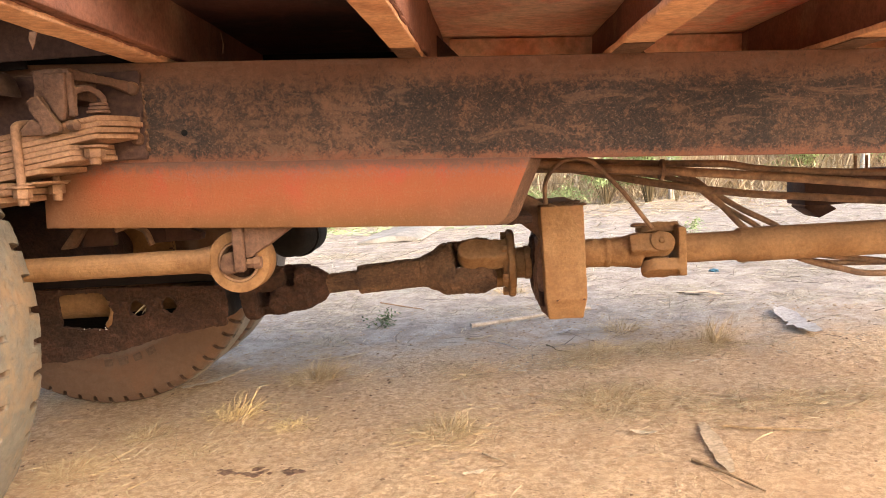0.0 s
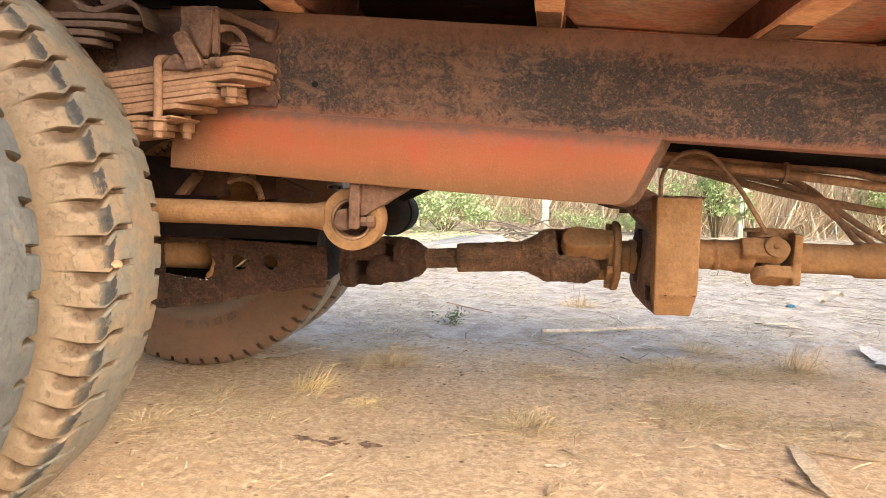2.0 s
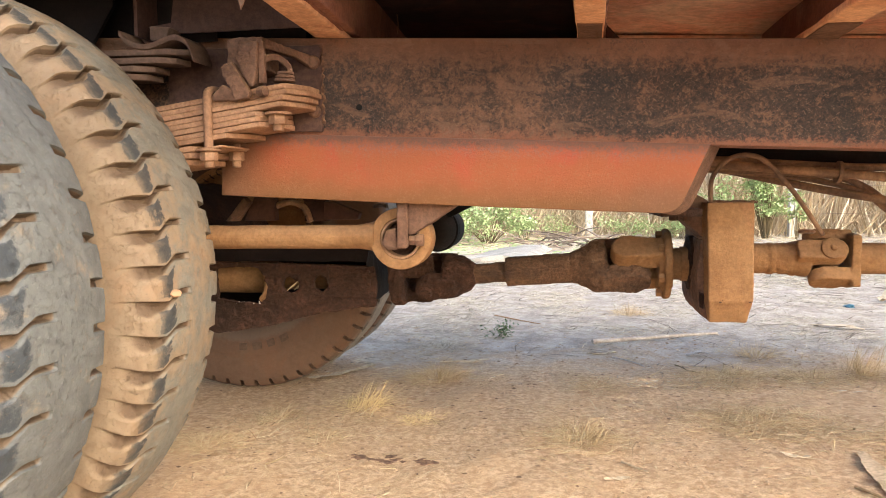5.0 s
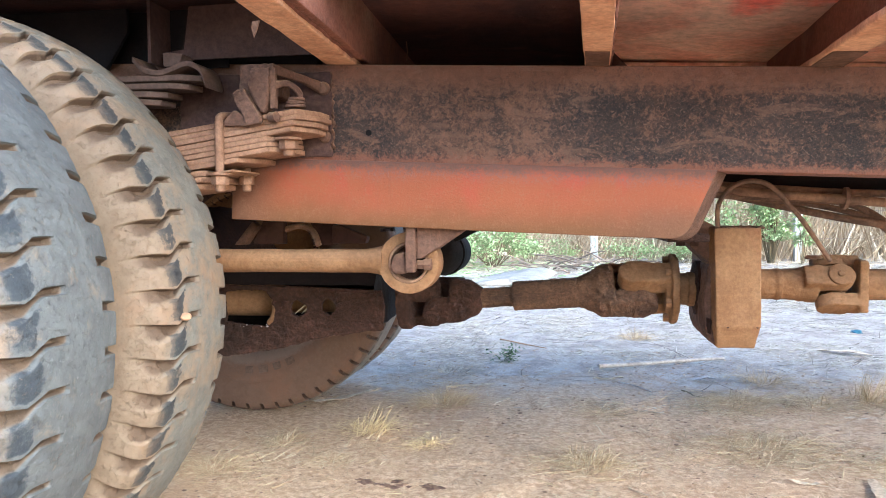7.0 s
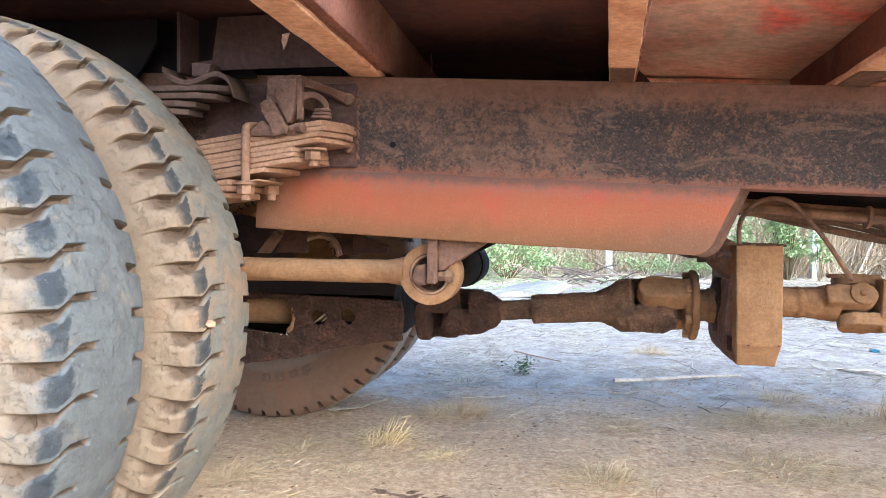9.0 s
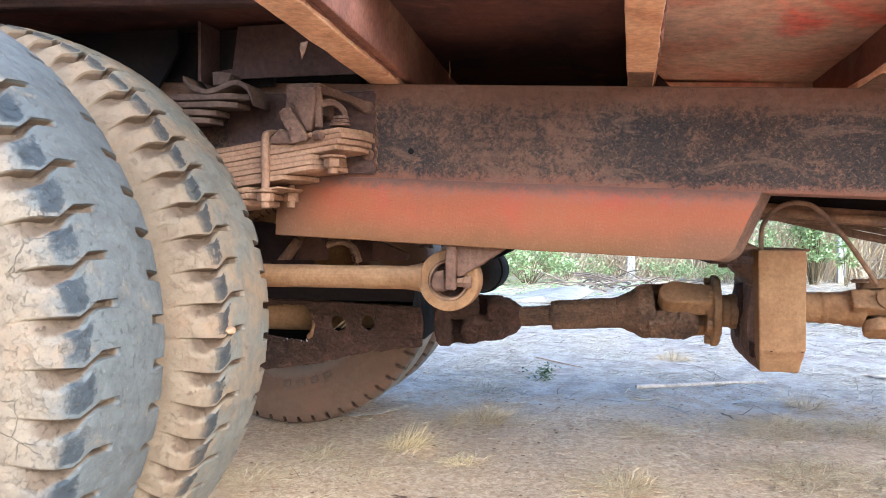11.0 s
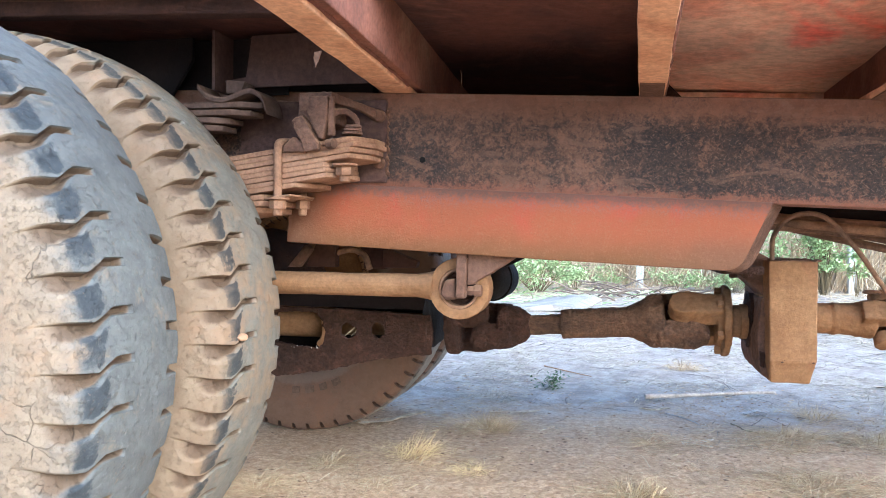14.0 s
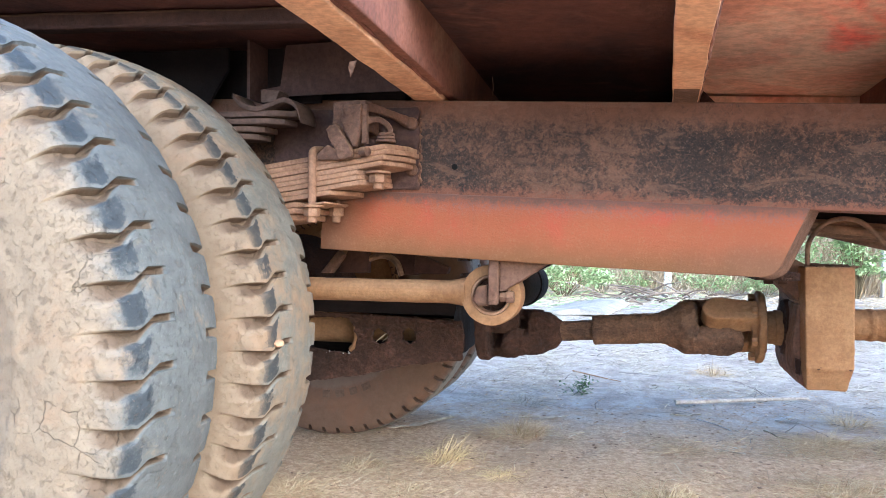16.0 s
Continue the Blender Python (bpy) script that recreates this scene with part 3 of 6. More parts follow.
def build_plate():
    bm = bmesh.new()
    arc = [(0.615 + 0.042 * math.sin(a), 0.742 - 0.042 * math.cos(a)) for a in np.linspace(0, 1.2, 7)]
    rim = [(-0.30, 0.704), (0.0, 0.7015), (0.3, 0.7), *arc, (0.6985, 0.8365)]
    prism(bm, [(-0.30, 0.8365), *rim], -0.0014, 0.0066)
    soften(bm, 0.0015, 2)
    crust(bm, 0.04, 0.0007, 9)
    plate = part("reinforcement_plate", bm, M["plate"], truck, "faded red painted plate under the rail, dusted orange", m=CH)
    bm = bmesh.new()
    edge = rim[3:]
    for k, (a, b) in enumerate(zip(edge, edge[1:])):
        quad = []
        for (x, z), lift in ((a, 0.0), (b, 0.0)):
            quad.append(((x, 0.004, z), (x + 0.026, 0.055, z - 0.004), (x + 0.026, 0.059, z + 0.004), (x - 0.004, 0.0094, z + 0.004)))
        v = [[bm.verts.new(p) for p in q] for q in quad]
        for m in range(4):
            bm.faces.new((v[0][m], v[0][(m + 1) % 4], v[1][(m + 1) % 4], v[1][m]))
    bmesh.ops.remove_doubles(bm, verts=bm.verts, dist=0.0001)
    # same paint as the plate; the darker material puts its shade into the colour
    part("rim", bm, M["bracket"], plate)
    bm = bmesh.new()
    prism(bm, [(-0.29, 0.7045), (0.60, 0.7005), (0.60, 0.706), (-0.29, 0.710)], 0.0105, 0.085)
    part("lower_flange", bm, M["tan"], plate)
    bm = bmesh.new()
    prism(bm, [(-0.30, 0.7035), (-0.294, 0.7035), (-0.294, 0.8335), (-0.30, 0.8335)], 0.01, 0.06)
    part("end_flange", bm, M["tan"], plate)


build_plate()

# rivets of the rail, and a black disc for the dark of its hole
for x, y, z, r in ((-0.098, -0.019, 0.984, 0.014), (-0.092, -0.019, 0.884, 0.013)):
    bm = bmesh.new()
    lathe(bm, [(0, r), (0.006, r), (0.010, r * 0.8), (0.0115, r * 0.4)], Matrix.Translation((0, 0, 0)) @ Matrix.Rotation(radians(-90), 4, "Z"), 16)
    part("rivet", bm, M["bracket"], near_rail, m=Matrix.Translation((x, y + 0.01, z)))
bm = bmesh.new()
lathe(bm, [(0, 0.0065), (0.002, 0.0065), (0.0025, 0.005)], Matrix.Rotation(radians(-90), 4, "Z"), 14)
part("hole_disc", bm, M["black"], near_rail, m=Matrix.Translation((0.0, 0.0, 0.895)))


# added plate, hidden behind the rail, that blocks ground light from the bays
bm = bmesh.new()
box(bm, -1.6, 0.46, 0.092, 0.768, 0.905, 0.911)
part("light_block_plate", bm, M["deep"], truck, "added unseen plate between the rails that keeps light off the bays", m=CH)


# ---- cross beams and bed ----
FLOOR = 1.165


def slant(bm, k, x):
    """Leans what lies left of x by k metres for each metre along y."""
    for v in bm.verts:
        if v.co.x < x:
            v.co.x += k * v.co.y


def cross_beam(x0, x1, lip, lean=0.0):
    """A channel laid across the rails: a broad lower flange under dust, a ragged lip along one edge and a web above."""
    bm = bmesh.new()
    box(bm, x0, x1, -0.97, 1.47, TOP + 0.001, TOP + 0.014)
    slant(bm, lean, 9)
    soften(bm, 0.003, 2)
    crust(bm, 0.06, 0.0022, 9, x0)
    beam = part("cross_beam", bm, M["beam"], truck, "dusty steel cross beam under the bed", m=CH)
    # web: red-brown paint with the side face's shade in its colour
    bm = bmesh.new()
    box(bm, x1 - 0.012, x1 + lip, -0.968, 1.468, TOP + 0.012, FLOOR - 0.001)
    slant(bm, lean, 9)
    soften(bm, 0.003, 2)
    crust(bm, 0.08, 0.0024, 7, x0)
    part("web", bm, M["web"], beam, "red-brown painted web of the beam, darkened as its shaded side")
    # ragged weld seam along the flange
    bm = bmesh.new()
    tube(bm, [(x1 + lean * y + 0.0015 * math.sin(y * 70), y, TOP + 0.0115 + 0.001 * math.sin(y * 41 + x0)) for y in np.arange(-0.965, 0.0, 0.045)], 0.0036, 6, 3)
    crust(bm, 0.012, 0.0016, 60, x0)
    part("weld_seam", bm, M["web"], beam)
    if x0 < 0:
        return beam
    # added strip that darkens the underside near the rail: shadow zone, bare of dust
    bm = bmesh.new()
    box(bm, x0 + 0.003, x1 - 0.003, -0.13, 0.09, TOP - 0.0012, TOP + 0.0008)
    slant(bm, lean, 9)
    part("underside_shade", bm, M["bracket"], beam, "added brown strip for the beam's bare, shaded underside")
    return beam


for x0, x1, lip, lean in ((-0.100, -0.035, 0.02, -0.045), (0.435, 0.486, 0.004, 0.022), (0.853, 0.915, 0.008, 0.012), (1.258, 1.322, 0.010, 0.0), (1.67, 1.73, 0.012, 0.0), (-1.25, -1.19, 0.012, 0.0)):
    cross_beam(x0, x1, lip, lean)

bm = bmesh.new()
box(bm, -3.0, 2.9, -0.42, 1.48, FLOOR, FLOOR + 0.008)
crust(bm, 0.10, 0.006, 2.3)
part("bed_floor", bm, M["bed"], truck, "underside of the steel bed in dented, dusty red paint", m=CH)
bm = bmesh.new()
box(bm, 0.52, 2.04, 0.60, 0.64, 1.045, FLOOR - 0.004)
soften(bm, 0.004)
part("bed_runner", bm, M["bed"], truck, "red bed runner", m=CH)
# this runner and the next are near-black: recess shade in the colour
bm = bmesh.new()
box(bm, -3.0, 2.04, 0.80, 0.855, TOP + 0.002, FLOOR - 0.004)
soften(bm, 0.004)
part("bed_runner", bm, M["deep"], truck, m=CH)
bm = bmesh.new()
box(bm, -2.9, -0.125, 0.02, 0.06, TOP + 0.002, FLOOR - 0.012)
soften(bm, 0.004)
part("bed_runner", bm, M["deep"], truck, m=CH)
bm = bmesh.new()
box(bm, -2.9, -0.125, -0.30, -0.26, FLOOR - 0.045, FLOOR - 0.012)
soften(bm, 0.006)
crust(bm, 0.08, 0.003, 9)
part("bed_sill", bm, M["dark"], truck, "dark longitudinal sill under the bed", m=CH)
# added dark sheet below the bed floor: painted shade of the left bays
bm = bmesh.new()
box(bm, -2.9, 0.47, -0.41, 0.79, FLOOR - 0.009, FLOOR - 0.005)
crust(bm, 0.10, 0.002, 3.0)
part("shade_panel", bm, M["panel"], truck, "added sheet under the bed floor, darkened to stand in for shade", m=CH)
# weld-on gussets beside the beams
for x in (0.50, 0.935):
    bm = bmesh.new()
    prism(bm, [(x, TOP + 0.002), (x + 0.09, TOP + 0.002), (x, TOP + 0.09)], 0.30, 0.31)
    part("gusset", bm, M["dark"], truck, m=CH)


# a torn flake of sheet hanging from the first beam
for x, y, w, h, a in ((-0.113, -0.335, 0.013, 0.026, 8),):
    bm = bmesh.new()
    prism(bm, [(0, 0), (w, 0.004), (w * 0.8, -h * 0.6), (w * 0.55, -h), (w * 0.3, -h * 0.7), (0.0, -h * 0.4)], 0, 0.0015)
    part("torn_flake", bm, M["spring"], truck, m=CH @ Matrix.Translation((x, y, TOP + 0.006)) @ Matrix.Rotation(radians(a), 4, "Y"))


bm = bmesh.new()
tube(bm, [(0.055, 0.12, 1.108), (0.057, 0.121, 1.085), (0.055, 0.12, 1.066)], 0.0011, 5, 4)
part("frayed_wire", bm, M["spring"], truck, "frayed wire end hanging under the bed")


# ---- leaf springs ----
def build_spring():
    pack = part("leaf_spring", leaf_mesh(-0.110, 0, 0.0100), M["spring"], truck, "stack of dusty orange spring leaves clamped by a U-bolt")
    ends = (-0.106, -0.112, -0.119, -0.168, -0.166, -0.165, -0.228, -0.306, -0.308, -0.318)
    for i, e in enumerate(ends):
        part("leaf", leaf_mesh(e, i + 1, 0.0098 if i < 7 else 0.0112), M["spring"], pack)
    return pack


def leaf_mesh(end, i, thick):
    """One leaf: it rises to its end by eight degrees, with clipped corners."""
    bm = bmesh.new()
    x0, s = -1.55, 0.142
    jog = 0.002 * math.sin(i * 2.4)
    pts = [(x0, -0.141 + jog), (end, -0.141 + jog), (end + 0.004, -0.136), (end + 0.033, -0.080), (end + 0.035, -0.030 + jog), (x0, -0.030 + jog)]

    def zt(x):
        return 0.9335 - 0.0106 * i - 0.0018 * max(0, i - 7) + s * (min(x, end) + 0.085) - 0.10 * max(0.0, -x - 0.7) ** 2
    xs = [x0, -1.2, -0.9, -0.7, -0.5, -0.3]
    xs = [x for x in xs if x < end - 0.05]
    near = [(x, -0.141 + jog) for x in xs] + pts[1:5] + [(x, -0.030 + jog) for x in reversed(xs)]
    top = [bm.verts.new((x, y, zt(x))) for x, y in near]
    low = [bm.verts.new((x, y, zt(x) - thick)) for x, y in near]
    n = len(near)
    k = len(xs)
    for a, b in ((top, 1), (low, -1)):
        for j in range(k - 1):
            f = (a[j], a[j + 1], a[n - 2 - j], a[n - 1 - j])
            bm.faces.new(f if b > 0 else f[::-1])
        f = a[k - 1:k + 5]
        bm.faces.new(f if b > 0 else f[::-1])
    for j in range(n):
        bm.faces.new((top[j], low[j], low[(j + 1) % n], top[(j + 1) % n]))
    soften(bm, 0.0009, 1, 40)
    return bm


spring = build_spring()


def hexagon(bm, r, h, m):
    lathe(bm, [(0, r * 0.93), (h * 0.08, r), (h * 0.92, r), (h, r * 0.93)], m, 6)


def bolt(bm, x, y, z, r=0.013, drop=0.02):
    """A washer, a nut and a thread end that point down."""
    down = Matrix.Translation((x, y, z)) @ Matrix.Rotation(radians(90), 4, "Y")
    lathe(bm, [(0, r * 1.65), (0.004, r * 1.65), (0.005, r * 1.5)], down, 20)
    hexagon(bm, r * 1.2, drop, down @ Matrix.Translation((0.005, 0, 0)))
    lathe(bm, [(0, r * 0.7), (0.012, r * 0.7), (0.014, r * 0.5)], down @ Matrix.Translation((0.005 + drop, 0, 0)), 14)


bm = bmesh.new()
tube(bm, [(-0.262, -0.147, 0.805), (-0.262, -0.147, 0.87), (-0.262, -0.147, 0.905), (-0.261, -0.140, 0.919), (-0.258, -0.100, 0.924), (-0.254, -0.060, 0.922), (-0.252, -0.050, 0.905), (-0.251, -0.048, 0.80)], 0.0085, 14)
part("u_bolt", bm, M["spring"], spring)
bm = bmesh.new()
prism(bm, [(-0.285, 0.8030), (-0.228, 0.8105), (-0.228, 0.8145), (-0.285, 0.8070)], -0.162, -0.035)
soften(bm, 0.001)
part("clamp_plate", bm, M["spring"], spring)
for x, y, z, r in ((-0.262, -0.147, 0.808, 0.0140), (-0.251, -0.048, 0.812, 0.0130), (-0.128, -0.124, 0.876, 0.0155)):
    bm = bmesh.new()
    bolt(bm, x, y, z, r, 0.018)
    part("nut", bm, M["spring"], spring)


def build_hanger():
    """The cast bracket that holds the spring end against the rail: a slotted foot, a tall body and two arms."""
    bm = bmesh.new()
    prism(bm, [(-0.2186, 1.018), (-0.146, 1.017), (-0.151, 0.985), (-0.158, 0.945), (-0.166, 0.925), (-0.204, 0.915), (-0.220, 0.960)], -0.146, -0.112)
    prism(bm, [(-0.228, 0.929), (-0.204, 0.917), (-0.200, 0.898), (-0.250, 0.899), (-0.251, 0.911)], -0.150, -0.110)
    prism(bm, [(-0.205, 1.016), (-0.168, 1.014), (-0.168, 0.965), (-0.205, 0.96)], -0.115, -0.004)
    hanger = cast(part("spring_hanger", bm, M["bracket"], truck, "dusty cast spring hanger arm"), 0.0022, 3, 0.006, 0.02)
    bm = bmesh.new()
    prism(bm, [(-0.226, 0.958), (-0.218, 0.967), (-0.203, 0.970), (-0.196, 0.958), (-0.169, 0.912), (-0.172, 0.902), (-0.199, 0.897), (-0.205, 0.915), (-0.222, 0.944)], -0.163, -0.147)
    cast(part("wedge", bm, M["bracket"], hanger, "cracked slanting foot of the bracket"), 0.0018, 2, 0.005, 0.014)
    # a rib beside the wedge, with a narrow slot between them
    bm = bmesh.new()
    prism(bm, [(-0.190, 1.008), (-0.152, 1.008), (-0.156, 0.955), (-0.164, 0.922), (-0.170, 0.924), (-0.186, 0.952), (-0.196, 0.972)], -0.158, -0.145)
    cast(part("rib", bm, M["bracket"], hanger), 0.0018, 2, 0.004, 0.014)
    # a plate edge that tapers back to the rail, and the hook below it
    bm = bmesh.new()
    ring = [[bm.verts.new((x + dx, y, z + dz)) for dx, dz in ((-0.006, -h), (0.006, -h), (0.006, h), (-0.006, h))]
            for x, y, z, h in ((-0.153, -0.150, 1.006, 0.010), (-0.138, -0.11, 1.003, 0.0085), (-0.118, -0.06, 0.999, 0.0075), (-0.100, -0.006, 0.990, 0.012))]
    bm.faces.new(ring[0][::-1])
    bm.faces.new(ring[-1])
    for p, q in zip(ring, ring[1:]):
        for k in range(4):
            bm.faces.new((p[k], p[(k + 1) % 4], q[(k + 1) % 4], q[k]))
    cast(part("arm", bm, M["bracket"], hanger), 0.0018, 2, 0.003, 0.014)
    bm = bmesh.new()
    box(bm, -0.155, -0.143, -0.150, -0.138, 0.93, 1.008)
    tube(bm, [(-0.149, -0.142, 0.975), (-0.132, -0.124, 0.982), (-0.118, -0.108, 0.974), (-0.113, -0.10, 0.962), (-0.113, -0.10, 0.948)], 0.0085, 4, 3)
    cast(part("hook", bm, M["bracket"], hanger), 0.0018, 2, 0.003, 0.014)
    bm = bmesh.new()
    for i in range(3):
        lathe(bm, [(0, 0.019 - 0.002 * i), (0.001, 0.0205 - 0.002 * i), (0.005, 0.0205 - 0.002 * i), (0.006, 0.019 - 0.002 * i)], Matrix.Translation((-0.115 + 0.001 * i, -0.118, 0.934 + 0.0068 * i)) @ Matrix.Rotation(radians(-90), 4, "Y"), 18)
    part("washer_stack", bm, M["bracket"], hanger)
    bm = bmesh.new()
    lathe(bm, [(0, 0.010), (0.016, 0.010), (0.018, 0.007)], Matrix.Translation((-0.153, -0.153, 0.913)) @ Matrix.Rotation(radians(-20), 4, "Z"), 12)
    part("pin", bm, M["bracket"], hanger)
    bm = bmesh.new()
    edge = [(-0.078 + 0.0025 * math.sin(i * 2.1) + 0.0015 * math.sin(i * 5.3), z) for i, z in enumerate(np.linspace(0.848, 1.025, 18))]
    prism(bm, [(-0.42, 0.848), *edge, (-0.42, 1.03)], -0.009, -0.0008)
    soften(bm, 0.002, 1)
    crust(bm, 0.012, 0.0026, 32)
    part("flange", bm, M["brown"], hanger)
    bm = bmesh.new()
    tube(bm, [(-0.077 + 0.006 * noise.noise((i * 0.7, 3, 1)), -0.004, z) for i, z in enumerate(np.linspace(0.862, 1.0, 22))], lambda t: 0.0035 + 0.0028 * noise.noise((t * 17, 0, 5)), 8, 3)
    cast(part("weld_bead", bm, M["bracket"], hanger), 0.0018, 1, 0.008, 0.008)


build_hanger()


def build_helper():
    pack = None
    for i, e in enumerate((-0.318, -0.345, -0.392, -0.408)):
        bm = bmesh.new()
        z = 0.996 - 0.0155 * i
        top = [(-1.5, -0.125), (e - 0.035, -0.125), (e, -0.105), (e + 0.008, -0.06), (-1.5, -0.06)]
        a = [bm.verts.new((x, y, z + 0.012 - 0.012 * (x + 0.32))) for x, y in top]
        b = [bm.verts.new((x, y, z - 0.012 * (x + 0.32))) for x, y in top]
        bm.faces.new(a)
        bm.faces.new(b[::-1])
        for j in range(5):
            bm.faces.new((a[j], b[j], b[(j + 1) % 5], a[(j + 1) % 5]))
        soften(bm, 0.0015)
        if pack is None:
            pack = part("helper_spring", bm, M["helper"], truck, "short stack of dusty helper spring leaves, shade put into their colour")
        else:
            part("leaf", bm, M["helper"], pack)
    bm = bmesh.new()
    line = spline([(-0.455, 0, 1.048), (-0.435, 0, 1.028), (-0.40, 0, 1.018), (-0.365, 0, 1.026), (-0.335, 0, 1.034), (-0.31, 0, 1.020), (-0.298, 0, 0.99)], 4)
    up = [(p.x, p.z) for p in line]
    prism(bm, up + [(x, z - 0.011) for x, z in reversed(up)], -0.13, -0.05)
    soften(bm, 0.003)
    part("bent_stop", bm, M["helper"], pack, "bent steel stop above the helper spring")
    bm = bmesh.new()
    prism(bm, [(-0.405, 1.03), (-0.37, 1.03), (-0.36, 1.055), (-0.405, 1.06)], -0.10, -0.05)
    soften(bm, 0.004)
    part("stop_block", bm, M["helper"], pack)
    bm = bmesh.new()
    prism(bm, [(-0.365, 1.16), (-0.15, 1.16), (-0.05, 1.05), (-0.385, 1.05), (-0.43, 1.066), (-0.378, 1.072)], -0.062, -0.055)
    part("side_plate", bm, M["brown"], truck, "dark dusty bracket plate under the bed")
    bm = bmesh.new()
    box(bm, -0.437, -0.430, -0.10, -0.02, 1.04, 1.165)
    part("side_plate", bm, M["brown"], truck)
    # back plate coloured near-black for the shade of the recess
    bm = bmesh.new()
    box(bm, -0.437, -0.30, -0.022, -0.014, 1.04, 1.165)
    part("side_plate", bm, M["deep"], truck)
    # this plate too has the recess shade in its colour
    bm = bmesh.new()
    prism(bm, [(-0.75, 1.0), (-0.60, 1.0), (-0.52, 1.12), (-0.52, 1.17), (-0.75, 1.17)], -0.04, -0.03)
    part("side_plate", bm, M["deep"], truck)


build_helper()


# ---- torque rod ----
def build_rod():
    cx, cz = 0.0705, 0.6205
    bm = bmesh.new()
    seg = 40
    ring = [(0.0665, 0.045), (0.0665, 0.105), (0.044, 0.105), (0.044, 0.045)]
    rows = []
    for r, y in ring:
        rows.append([bm.verts.new((cx + r * math.cos(2 * math.pi * i / seg), y, cz + r * math.sin(2 * math.pi * i / seg))) for i in range(seg)])
    for a, b in zip(rows, rows[1:] + rows[:1]):
        for i in range(seg):
            bm.faces.new((a[i], a[(i + 1) % seg], b[(i + 1) % seg], b[i]))
    soften(bm, 0.003, 2, 50)
    rod = part("torque_rod", bm, M["tan"], truck, "dusty orange torque rod with a ring eye")
    bm = bmesh.new()
    lathe(bm, [(-1.35, 0.027), (-0.03, 0.026), (-0.005, 0.030), (0.012, 0.034)], Matrix.Translation((0, 0.072, 0.624)), 24)
    crust(bm, 0.06, 0.0012, 20)
    part("shaft", bm, M["tan"], rod)
    fwd = Matrix.Translation((cx, 0.05, cz)) @ Matrix.Rotation(radians(90), 4, "Z")
    bm = bmesh.new()
    prof = [(0.002, 0.0435), (-0.004, 0.0435), (-0.004, 0.039), (0.004, 0.0365), (0.03, 0.0365)]
    lathe(bm, prof, fwd, 32, cap=False)
    part("collar", bm, M["spring"], rod)
    bm = bmesh.new()
    lathe(bm, [(0.0, 0.0), (0.012, 0.0365), (0.06, 0.0365)], fwd @ Matrix.Translation((0.008, 0, 0)), 24)
    part("bushing", bm, M["mud"], rod)
    bm = bmesh.new()
    prism(bm, [(0.036, 0.610), (0.044, 0.640), (0.066, 0.644), (0.072, 0.60), (0.05, 0.597)], 0.022, 0.075)
    soften(bm, 0.004)
    crust(bm, 0.012, 0.002, 60)
    part("pin_block", bm, M["bracket"], rod)
    for x, w in ((0.099, 0.011), (0.113, 0.014)):
        bm = bmesh.new()
        hexagon(bm, w, 0.016, Matrix.Translation((x - 0.006, 0.035, 0.618)))
        part("nut", bm, M["bracket"], rod)
    bm = bmesh.new()
    prism(bm, [(0.071, 0.602), (0.092, 0.602), (0.092, 0.700), (0.071, 0.702)], 0.012, 0.032)
    prism(bm, [(0.092, 0.700), (0.20, 0.692), (0.136, 0.652), (0.118, 0.640), (0.105, 0.632), (0.092, 0.63)], 0.028, 0.07)
    soften(bm, 0.003)
    crust(bm, 0.015, 0.0025, 55)
    part("rod_bracket", bm, M["bracket"], truck, "mud-caked bracket that holds the torque rod")


build_rod()


# ---- axle and housing ----
def circle(cx, cz, r, n=14, sx=1.0):
    return [(cx + sx * r * math.cos(2 * math.pi * i / n) * (1 + 0.06 * math.sin(3 * i)), cz + r * math.sin(2 * math.pi * i / n) * (1 + 0.06 * math.cos(2 * i))) for i in range(n)]


def holed(outer, holes, y0, y1):
    """A plate with real holes."""
    bm = bmesh.new()
    loops = []
    for pts in (outer, *holes):
        v = [bm.verts.new((x, y0, z)) for x, z in pts]
        loops.append(v)
        for a, b in zip(v, v[1:] + v[:1]):
            bm.edges.new((a, b))
    bmesh.ops.triangle_fill(bm, use_beauty=True, use_dissolve=False, edges=bm.edges[:], normal=(0, -1, 0))
    r = bmesh.ops.extrude_face_region(bm, geom=bm.faces[:])
    for v in r["geom"]:
        if isinstance(v, bmesh.types.BMVert):
            v.co.y = y1
    return bm


